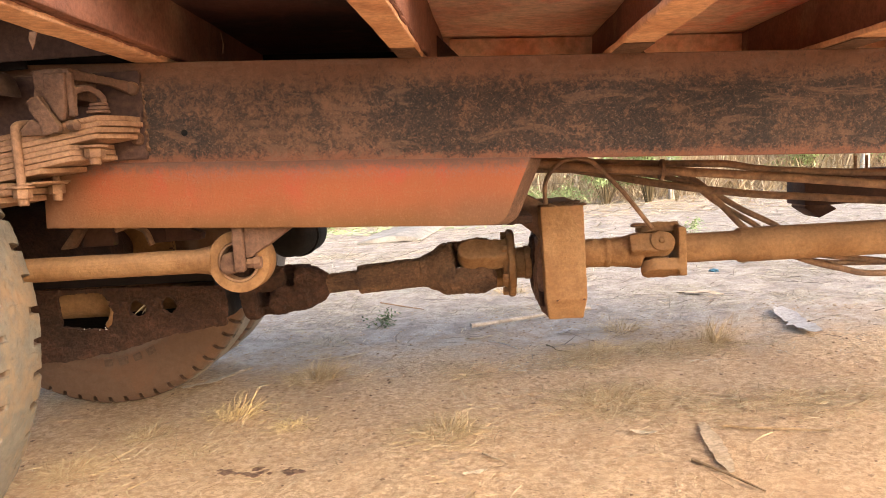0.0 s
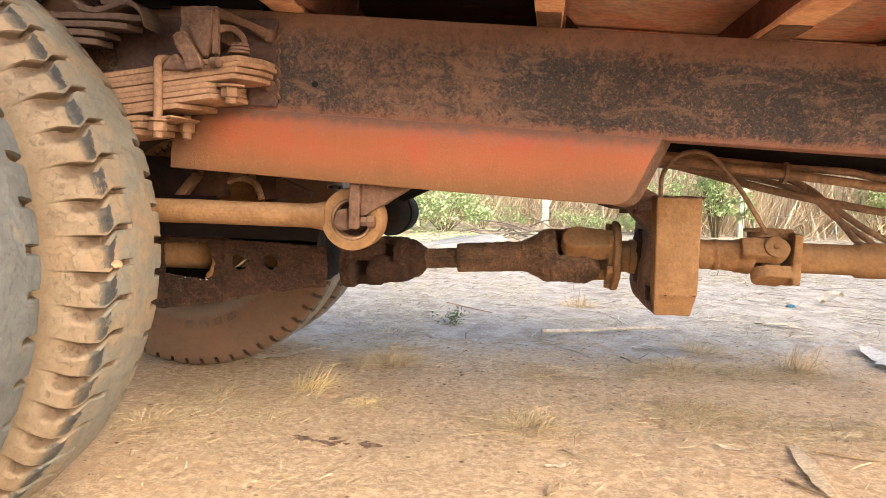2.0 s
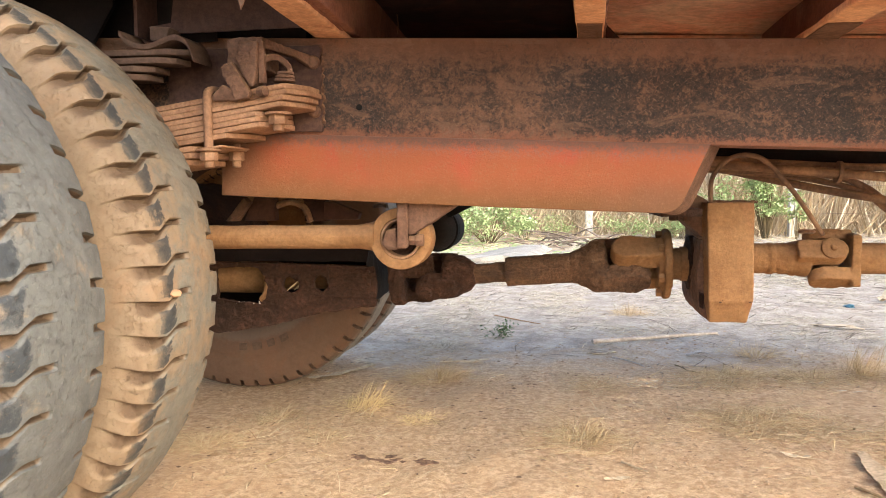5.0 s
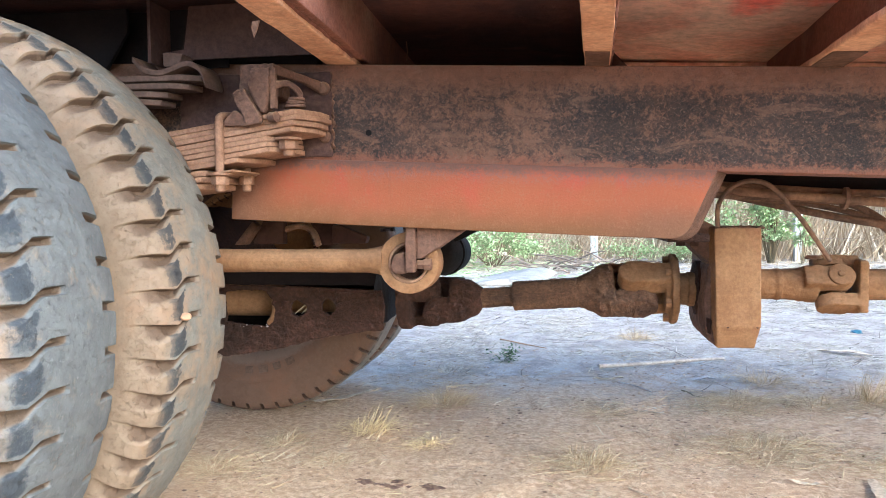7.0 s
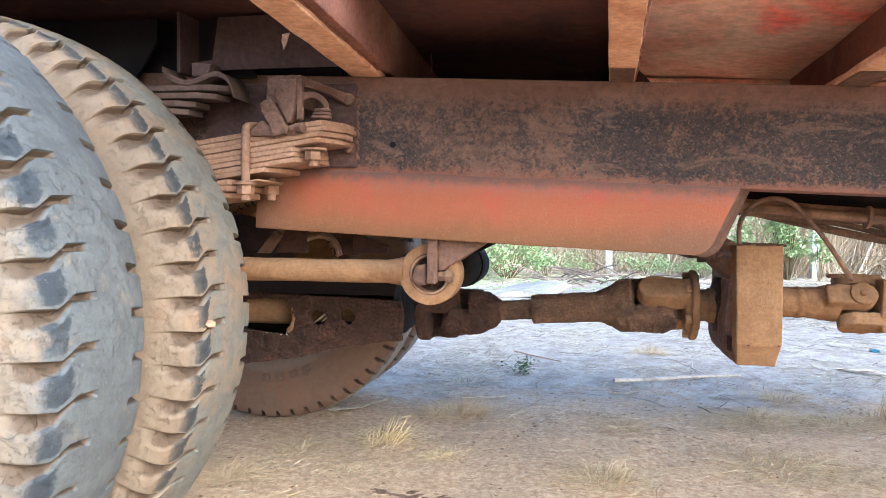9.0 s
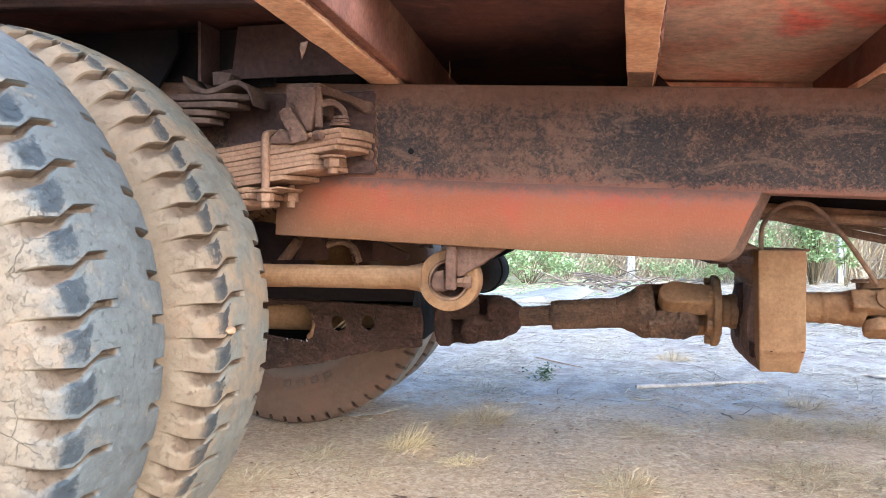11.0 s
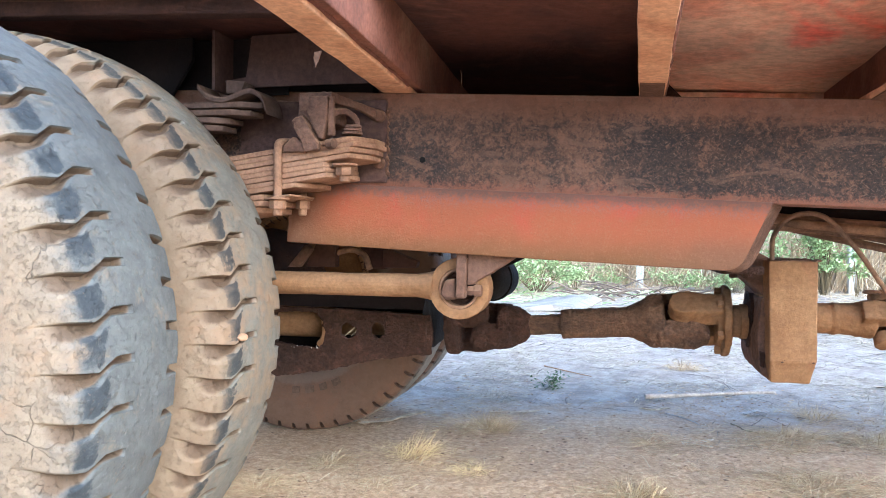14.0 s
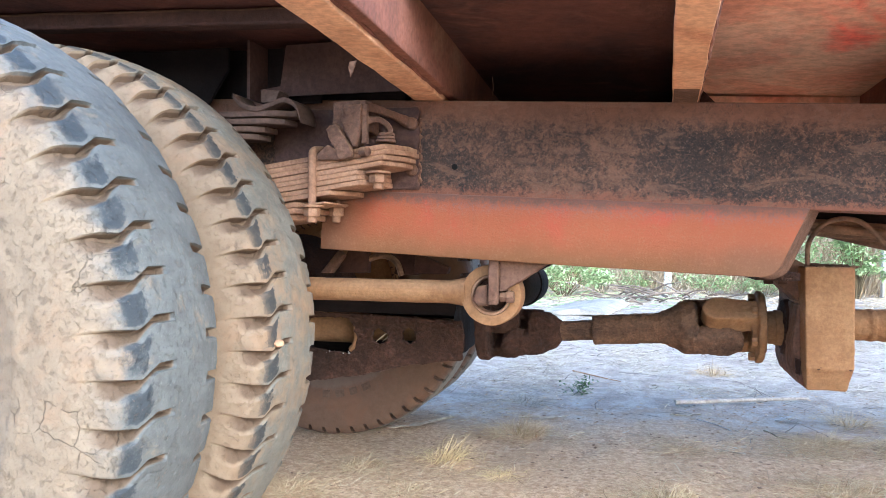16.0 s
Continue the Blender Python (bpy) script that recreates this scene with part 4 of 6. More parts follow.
def build_axle():
    front = [(-0.72, 0.36), (-0.46, 0.366), (-0.317, 0.389), (-0.2, 0.418), (-0.104, 0.434), (-0.052, 0.441), (-0.047, 0.50), (-0.054, 0.536), (-0.25, 0.544), (-0.72, 0.550)]
    slot = [(-0.47, 0.452), (-0.40, 0.443), (-0.352, 0.442), (-0.337, 0.455), (-0.333, 0.485), (-0.342, 0.515), (-0.355, 0.533), (-0.40, 0.537), (-0.47, 0.532)]
    bm = holed(front, [slot, circle(-0.272, 0.489, 0.021, 12, 1.1), circle(-0.192, 0.494, 0.021, 12, 0.9)], 0.285, 0.300)
    crust(bm, 0.0065, 0.0045, 42)
    crust(bm, 0.0065, 0.0022, 150, 3.0)
    house = part("axle_housing", bm, M["mud"], truck, "differential housing caked in dark greasy mud")
    bm = bmesh.new()
    pts = [(0.300, 0.455), (0.33, 0.45), (0.42, 0.445), (0.53, 0.45), (0.57, 0.46), (0.57, 0.55), (0.53, 0.60), (0.42, 0.615), (0.34, 0.598), (0.302, 0.548)]
    # back, top and underside as a shell behind the front plate
    rows = []
    for x, k in ((-0.72, 0.0), (-0.4, 0.0), (-0.2, 0.0), (-0.075, 0.0)):
        drop = min(0, (x + 0.04) * 0.17)
        rows.append([bm.verts.new((x, y, z + (drop if z < 0.5 else 0))) for y, z in pts])
    for a, b in zip(rows, rows[1:]):
        for i in range(len(pts)):
            bm.faces.new((a[i], a[(i + 1) % len(pts)], b[(i + 1) % len(pts)], b[i])) if i != len(pts) - 1 else None
    bm.faces.new(rows[-1])
    crust(bm, 0.03, 0.004, 30)
    # near-black colour paints the shadow gap between rod and housing
    part("carrier", bm, M["deep"], house)
    bm = bmesh.new()
    lathe(bm, [(-0.7, 0.045), (-0.36, 0.045), (-0.345, 0.036), (-0.1, 0.03)], Matrix.Translation((0, 0.40, 0.50)), 22)
    part("shaft", bm, M["tan"], house)
    bm = bmesh.new()
    lathe(bm, [(-0.6, 0.085), (0.0, 0.075), (0.4, 0.09), (0.7, 0.20), (1.0, 0.20), (1.3, 0.09), (1.7, 0.085)], Matrix.Translation((-0.78, -0.1, 0.56)) @ Matrix.Rotation(radians(90), 4, "Z"), 28)
    crust(bm, 0.06, 0.004, 20)
    part("axle_tube", bm, M["mud"], house)
    bm = bmesh.new()
    prism(bm, [(-0.172, 0.462), (-0.066, 0.452), (-0.060, 0.47), (-0.062, 0.53), (-0.17, 0.532)], 0.281, 0.292)
    soften(bm, 0.004, 2)
    crust(bm, 0.012, 0.004, 45)
    part("boss", bm, M["mud"], house)
    bm = bmesh.new()
    tube(bm, [(-0.348, 0.31, 0.51), (-0.338, 0.30, 0.485), (-0.342, 0.295, 0.462), (-0.352, 0.30, 0.450)], lambda t: 0.007 + 0.004 * t, 8)
    part("lug", bm, M["tan"], house)
    # pale grit on the lower lip of the slot
    bm = bmesh.new()
    rnd = random.Random(9)
    for i in range(22):
        bmesh.ops.create_icosphere(bm, subdivisions=1, radius=rnd.uniform(0.0012, 0.003), matrix=Matrix.Translation((rnd.uniform(-0.45, -0.345), 0.287, 0.4435 + rnd.gauss(0, 0.002))))
    part("grit", bm, M["pale"], house, "pale grit lying on the lip of the slot")
    # straw caught in the housing
    bm = bmesh.new()
    for i in range(9):
        a = Vector((-0.285 + 0.006 * i * 0.6, 0.30 + 0.01 * (i % 3), 0.474 + 0.003 * (i % 4)))
        tube(bm, [a, a + Vector((0.014, -0.005, 0.012)), a + Vector((0.028, -0.008, 0.022 + 0.003 * (i % 3)))], 0.0009, 4, 2)
    part("caught_straw", bm, M["straw"], house, "dry straw caught in the hole")
    # brackets and lines that show above the rod
    for pts, y0, col in (([(-0.40, 0.655), (-0.372, 0.655), (-0.338, 0.70), (-0.352, 0.712)], 0.20, "bracket"),
                         ([(-0.365, 0.655), (-0.285, 0.655), (-0.285, 0.715), (-0.335, 0.718)], 0.23, "dark"),
                         ([(-0.17, 0.655), (-0.085, 0.655), (-0.08, 0.672), (-0.15, 0.70), (-0.17, 0.70)], 0.26, "dark"),
                         ([(-0.235, 0.65), (-0.175, 0.65), (-0.178, 0.72), (-0.235, 0.72)], 0.30, "dark")):
        bm = bmesh.new()
        prism(bm, pts, y0, y0 + 0.03)
        soften(bm, 0.003)
        part("mount_plate", bm, M[col], truck)
    bm = bmesh.new()
    tube(bm, [(-0.29, 0.25, 0.69), (-0.25, 0.25, 0.70), (-0.215, 0.25, 0.685), (-0.20, 0.25, 0.65)], 0.008, 8)
    part("brake_line", bm, M["hose"], truck)


build_axle()

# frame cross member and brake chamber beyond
# shade between the rails is painted into the cross member's colour
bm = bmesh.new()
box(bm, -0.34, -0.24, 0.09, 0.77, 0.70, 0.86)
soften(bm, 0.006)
part("cross_member", bm, M["deep"], truck, "cross member between the rails, shade put into its near-black colour", m=CH)
bm = bmesh.new()
lathe(bm, [(-0.115, 0.03), (-0.108, 0.052), (-0.09, 0.066), (-0.012, 0.070), (-0.010, 0.075), (0.010, 0.075), (0.012, 0.070), (0.085, 0.066), (0.105, 0.05)],
      Matrix.Translation((-0.004, 0.92, 0.600)) @ Matrix.Rotation(radians(80), 4, "Z"), 30)
tank = part("brake_chamber", bm, M["black"], truck, "black brake chamber hung under the far rail")
bm = bmesh.new()
prism(bm, [(-0.10, 0.62), (0.05, 0.64), (0.17, 0.70), (0.17, 0.84), (-0.10, 0.84)], 0.86, 0.90)
soften(bm, 0.004)
part("chamber_bracket", bm, M["black"], truck)


# ---- drive shaft ----
def ear(bm, x0, x1, ang, r0, r1, w, m):
    """A yoke ear: a plate with a round end, drawn from r0 to r1 away from the axis at the angle ang."""
    s = 1 if x1 > x0 else -1
    out = [(x0, -w * 0.40)] + [(x1 - s * w / 2 + s * w / 2 * math.sin(a), -w / 2 * math.cos(a)) for a in np.linspace(0, math.pi, 9)] + [(x0, w * 0.40)]
    er = Vector((0, math.cos(ang), math.sin(ang)))
    et = Vector((0, -math.sin(ang), math.cos(ang)))
    lo = [bm.verts.new(m @ (Vector((x, 0, 0)) + er * r0 + et * t)) for x, t in out]
    hi = [bm.verts.new(m @ (Vector((x, 0, 0)) + er * r1 + et * t * 0.86)) for x, t in out]
    bm.faces.new(lo)
    bm.faces.new(hi[::-1])
    for i in range(len(out)):
        bm.faces.new((lo[i], hi[i], hi[(i + 1) % len(out)], lo[(i + 1) % len(out)]))


def cross_pins(bm, x, angs, r, w, m):
    for a in angs:
        rot = Matrix.Rotation(a, 4, "X") @ Matrix.Rotation(radians(90), 4, "Z")
        lathe(bm, [(0, w), (r * 0.9, w), (r, w * 0.8)], m @ Matrix.Translation((x, 0, 0)) @ rot, 16)


def build_shafts():
    tilt = Matrix.Translation((0.05, 0.43, 0.496)) @ Matrix.Rotation(-math.atan2(0.036, 0.53), 4, "Y")
    shaft = part("drive_shaft", shaft_tube(tilt), M["shaft_mud"], truck, "short drive shaft caked in dark greasy mud")
    PI = math.pi
    # joint beside the housing
    a1 = radians(215)
    bm = bmesh.new()
    lathe(bm, [(0.05, 0.056), (0.075, 0.060), (0.11, 0.045), (0.135, 0.026)], tilt, 24)
    for a in (a1, a1 + PI):
        ear(bm, 0.085, -0.022, a, 0.022, 0.062, 0.075, tilt)
    soften(bm, 0.006, 2)
    cast(part("yoke", bm, M["mud"], shaft), 0.0028, 3, 0.011, 0.02)
    bm = bmesh.new()
    lathe(bm, [(-0.088, 0.070), (-0.058, 0.072), (-0.050, 0.045)], tilt, 26)
    for a in (a1 + PI / 2, a1 - PI / 2):
        ear(bm, -0.07, 0.028, a, 0.022, 0.066, 0.07, tilt)
    soften(bm, 0.005, 2)
    cast(part("flange", bm, M["mud"], shaft), 0.0028, 3, 0.010, 0.02)
    bm = bmesh.new()
    cross_pins(bm, 0.004, (a1, a1 + PI, a1 + PI / 2, a1 - PI / 2), 0.068, 0.02, tilt)
    part("joint_cross", bm, M["mud"], shaft)
    # joint beside the bearing box
    a2 = radians(222)
    bm = bmesh.new()
    lathe(bm, [(0.375, 0.038), (0.41, 0.050), (0.435, 0.066), (0.465, 0.068), (0.47, 0.05)], tilt, 26)
    for a in (a2, a2 + PI):
        ear(bm, 0.45, 0.572, a, 0.026, 0.070, 0.078, tilt)
    soften(bm, 0.005, 2)
    cast(part("yoke", bm, M["shaft_mud"], shaft), 0.0028, 4, 0.010, 0.016)
    hub = Matrix.Translation((0, 0.43, 0.532))
    bm = bmesh.new()
    lathe(bm, [(0.640, 0.060), (0.652, 0.066), (0.653, 0.0875), (0.669, 0.0875), (0.671, 0.083)], hub, 32)
    for a in (radians(138), radians(318)):
        ear(bm, 0.65, 0.525, a, 0.024, 0.074, 0.078, hub)
    soften(bm, 0.004, 2)
    fl = cast(part("flange", bm, M["tan"], shaft, "dusty orange companion flange"), 0.0028, 3, 0.007, 0.02)
    for i in range(6):
        a = i * PI / 3 + 0.4
        bm = bmesh.new()
        hexagon(bm, 0.011, 0.014, hub @ Matrix.Translation((0.638, 0.072 * math.cos(a), 0.072 * math.sin(a))))
        part("bolt", bm, M["tan"], fl)
    bm = bmesh.new()
    cross_pins(bm, 0.575, (a2, a2 + PI, radians(138), radians(318)), 0.069, 0.020, hub)
    part("joint_cross", bm, M["shaft_mud"], shaft)
    bm = bmesh.new()
    lathe(bm, [(0.668, 0.039), (0.695, 0.040), (0.697, 0.043), (0.715, 0.043), (0.75, 0.045)], hub, 26)
    part("stub", bm, M["tan"], shaft)

    # front shaft beyond the box
    mid = Matrix.Translation((0, 0.43, 0.5455))
    bm = bmesh.new()
    lathe(bm, [(1.098, 0.0375), (1.236, 0.0375), (1.244, 0.044), (3.3, 0.044)], mid, 32)
    crust(bm, 0.12, 0.0008, 18)
    front = part("drive_shaft", bm, M["tan"], truck, "long drive shaft tube in orange dust over red paint")
    bm = bmesh.new()
    lathe(bm, [(0.82, 0.0365), (0.900, 0.0365), (0.902, 0.0395), (0.912, 0.0395), (0.914, 0.037), (0.945, 0.0385), (0.975, 0.044), (0.990, 0.046), (0.996, 0.040), (0.990, 0.02)], mid, 36)
    for a in (PI - 0.5, -0.5):
        ear(bm, 0.960, 1.074, a, 0.024, 0.056, 0.064, mid)
    cast(part("yoke", bm, M["tan"], front), 0.0026, 5, 0.005, 0.02)
    bm = bmesh.new()
    box(bm, 1.080, 1.100, 0.43 - 0.052, 0.43 + 0.052, 0.5455 - 0.063, 0.5455 + 0.060)
    for a in (PI / 2 - 0.5, -PI / 2 - 0.5):
        ear(bm, 1.095, 0.990, a, 0.036, 0.066, 0.074, mid)
    cast(part("yoke", bm, M["tan"], front), 0.0026, 4, 0.005, 0.02)
    bm = bmesh.new()
    for a in (PI - 0.5, -0.5):
        rot = Matrix.Rotation(a, 4, "X") @ Matrix.Rotation(radians(90), 4, "Z")
        lathe(bm, [(0, 0.027), (0.057, 0.027), (0.0615, 0.0265), (0.063, 0.022), (0.0625, 0.008), (0.066, 0.006), (0.067, 0.003)], mid @ Matrix.Translation((1.038, 0, 0)) @ rot, 24)
    cross_pins(bm, 1.034, (PI / 2 - 0.5, -PI / 2 - 0.5), 0.06, 0.019, mid)
    part("joint_cross", bm, M["tan"], front)
    bm = bmesh.new()
    lathe(bm, [(0, 0.019), (0.004, 0.021), (0.009, 0.016)], Matrix.Translation((0.995, 0.44, 0.606)) @ Matrix.Rotation(radians(-90), 4, "Y"), 18)
    part("grease_cap", bm, M["hose"], front)


def shaft_tube(m):
    bm = bmesh.new()
    lathe(bm, [(0.09, 0.03), (0.13, 0.0255), (0.213, 0.0255), (0.214, 0.036), (0.218, 0.0375), (0.395, 0.0385)], m, 28)
    crust(bm, 0.008, 0.0016, 70)
    crust(bm, 0.008, 0.0010, 190, 2.0)
    return bm


build_shafts()


# ---- bearing box ----
def build_box():
    bm = bmesh.new()
    rings = [[(x, y, z) for x, y in ((x0, y0), (x1, y0), (x1, y1), (x0, y1))] for x0, x1, y0, y1, z in
             ((0.739, 0.821, 0.262, 0.53, 0.413), (0.731, 0.827, 0.225, 0.57, 0.466), (0.727, 0.827, 0.225, 0.57, 0.687))]
    rows = [[bm.verts.new(p) for p in r] for r in rings]
    bm.faces.new(rows[0][::-1])
    bm.faces.new(rows[-1])
    for a, b in zip(rows, rows[1:]):
        for i in range(4):
            bm.faces.new((a[i], a[(i + 1) % 4], b[(i + 1) % 4], b[i]))
    soften(bm, 0.004, 3, 15)
    crust(bm, 0.012, 0.0012, 30)
    crust(bm, 0.012, 0.0007, 140, 5.0)
    case = part("bearing_box", bm, M["tan"], truck, "boxy shaft bearing support in orange dust over red paint", smooth=14)
    bm = bmesh.new()
    prism(bm, [(0.714, 0.50), (0.717, 0.455), (0.727, 0.425), (0.742, 0.412), (0.752, 0.418), (0.752, 0.60), (0.724, 0.60)], 0.285, 0.55)
    cover = cast(part("side_cover", bm, M["bracket"], case, "rounded cast cover with a dark lump in place of its notch"), 0.003, 3, 0.008, 0.03)
    # dark lump laid on the cover to stand in for a shaded notch
    bm = bmesh.new()
    prism(bm, [(0.719, 0.480), (0.732, 0.476), (0.730, 0.440), (0.722, 0.445)], 0.276, 0.292)
    cast(part("notch_shade", bm, M["mud"], cover), 0.0025, 2, 0.006, 0.012)
    bm = bmesh.new()
    lathe(bm, [(0.712, 0.05), (0.715, 0.066), (0.74, 0.070)], Matrix.Translation((0, 0.43, 0.535)), 28)
    crust(bm, 0.02, 0.003, 60)
    part("bearing", bm, M["mud"], case)
    bm = bmesh.new()
    prism(bm, [(0.640, 0.70), (0.652, 0.672), (0.676, 0.655), (0.735, 0.598), (0.742, 0.61), (0.742, 0.69), (0.70, 0.715)], 0.30, 0.42)
    soften(bm, 0.006)
    crust(bm, 0.025, 0.002, 30)
    part("gusset", bm, M["bracket"], case)
    bm = bmesh.new()
    box(bm, 0.615, 0.70, 0.12, 0.46, 0.660, 0.676)
    for x in (0.66, 0.69):
        hexagon(bm, 0.011, 0.014, Matrix.Translation((x, 0.27, 0.66)) @ Matrix.Rotation(radians(90), 4, "Y"))
    soften(bm, 0.002)
    part("hanger_plate", bm, M["mud"], case)
    # earth heaped on the lid, and chips along the lower edge
    bm = bmesh.new()
    for i in range(26):
        rnd = random.Random(i)
        bmesh.ops.create_icosphere(bm, subdivisions=1, radius=rnd.uniform(0.004, 0.009), matrix=Matrix.Translation((rnd.uniform(0.748, 0.830), rnd.uniform(0.232, 0.36), 0.687)) @ Matrix.Diagonal((1.4, 1.2, 0.5, 1)))
    part("lid_dirt", bm, M["bracket"], case, "crumbs of earth lying on the lid")
    for x, z, r in ((0.757, 0.465, 0.0022), (0.762, 0.469, 0.0013), (0.820, 0.466, 0.0024), (0.8165, 0.470, 0.0012)):
        bm = bmesh.new()
        bmesh.ops.create_icosphere(bm, subdivisions=2, radius=r, matrix=Matrix.Translation((x, 0.226, z)) @ Matrix.Diagonal((1.6, 0.4, 0.7, 1)))
        crust(bm, 0.0012, 0.0008, 500, x)
        part("paint_chip", bm, M["mud"], case)


build_box()


# ---- hoses ----
def hose(pts, r, parent=truck, label=""):
    bm = bmesh.new()
    tube(bm, pts, r, 10, 8)
    return part("hose", bm, M["hose"], parent, label)


hose([(0.747, 0.30, 0.675), (0.747, 0.30, 0.731), (0.761, 0.30, 0.762), (0.786, 0.30, 0.785), (0.818, 0.30, 0.793), (0.851, 0.30, 0.787), (0.878, 0.305, 0.767), (0.907, 0.32, 0.737), (0.945, 0.345, 0.698), (1.020, 0.40, 0.605)], 0.0056, label="thin dusty grease hose")
hose([(0.66, 0.34, 0.80), (0.80, 0.38, 0.774), (1.056, 0.35, 0.747), (1.323, 0.35, 0.716), (1.8, 0.37, 0.66), (2.6, 0.4, 0.62)], 0.011)
hose([(0.66, 0.46, 0.80), (0.817, 0.55, 0.768), (1.064, 0.55, 0.711), (1.241, 0.55, 0.679), (1.42, 0.55, 0.655), (2.0, 0.55, 0.60), (2.6, 0.55, 0.6)], 0.0105)
hose([(0.62, 0.34, 0.78), (0.80, 0.45, 0.765), (1.02, 0.53, 0.752), (1.12, 0.56, 0.737), (1.19, 0.56, 0.70), (1.245, 0.56, 0.64), (1.306, 0.56, 0.573), (1.38, 0.55, 0.515), (1.55, 0.55, 0.452), (1.75, 0.55, 0.43), (2.6, 0.55, 0.45)], 0.0088)
hose([(0.62, 0.36, 0.775), (0.82, 0.50, 0.762), (1.033, 0.55, 0.738), (1.182, 0.56, 0.696), (1.30, 0.56, 0.625), (1.40, 0.56, 0.568), (1.44, 0.55, 0.51), (1.60, 0.55, 0.475), (1.9, 0.55, 0.45), (2.6, 0.55, 0.47)], 0.0082)
hose([(0.65, 0.42, 0.79), (0.95, 0.50, 0.765), (1.10, 0.53, 0.745), (1.16, 0.56, 0.712), (1.232, 0.57, 0.65), (1.33, 0.57, 0.585), (1.42, 0.57, 0.52), (1.6, 0.57, 0.46), (2.6, 0.57, 0.46)], 0.0075)
hose([(0.75, 0.40, 0.79), (1.03, 0.38, 0.766), (1.185, 0.36, 0.757), (1.321, 0.36, 0.733), (1.7, 0.38, 0.705), (2.6, 0.4, 0.67)], 0.009)
bm = bmesh.new()
lathe(bm, [(0, 0.026), (0.008, 0.026)], Matrix.Translation((1.035, 0.36, 0.752)) @ Matrix.Rotation(radians(6), 4, "Y"), 16)
part("hose_clamp", bm, M["hose"], truck)
for x in (1.03, 1.06):
    bm = bmesh.new()
    tube(bm, [(1.62 + (x - 1.03), 0.60, 0.75), (1.62 + (x - 1.03), 0.60, 0.70)], 0.004, 6, 3)
    part("hanger_rod", bm, M["hose"], truck)
bm = bmesh.new()
box(bm, 1.585, 2.9, 0.84, 0.98, 0.60, 0.70)
soften(bm, 0.006)
crust(bm, 0.08, 0.003, 15)
bar = part("support_bar", bm, M["dark"], truck, "dark dusty steel support bar", m=Matrix.Translation((0, 0, 0.0)))
bm = bmesh.new()
prism(bm, [(1.587, 0.592), (1.632, 0.560), (1.685, 0.585), (1.66, 0.602), (1.59, 0.602)], 0.845, 0.95)
soften(bm, 0.003)
part("bar_foot", bm, M["dark"], bar)


# ---- wheels ----
R, HALF = R_TYRE, 0.142


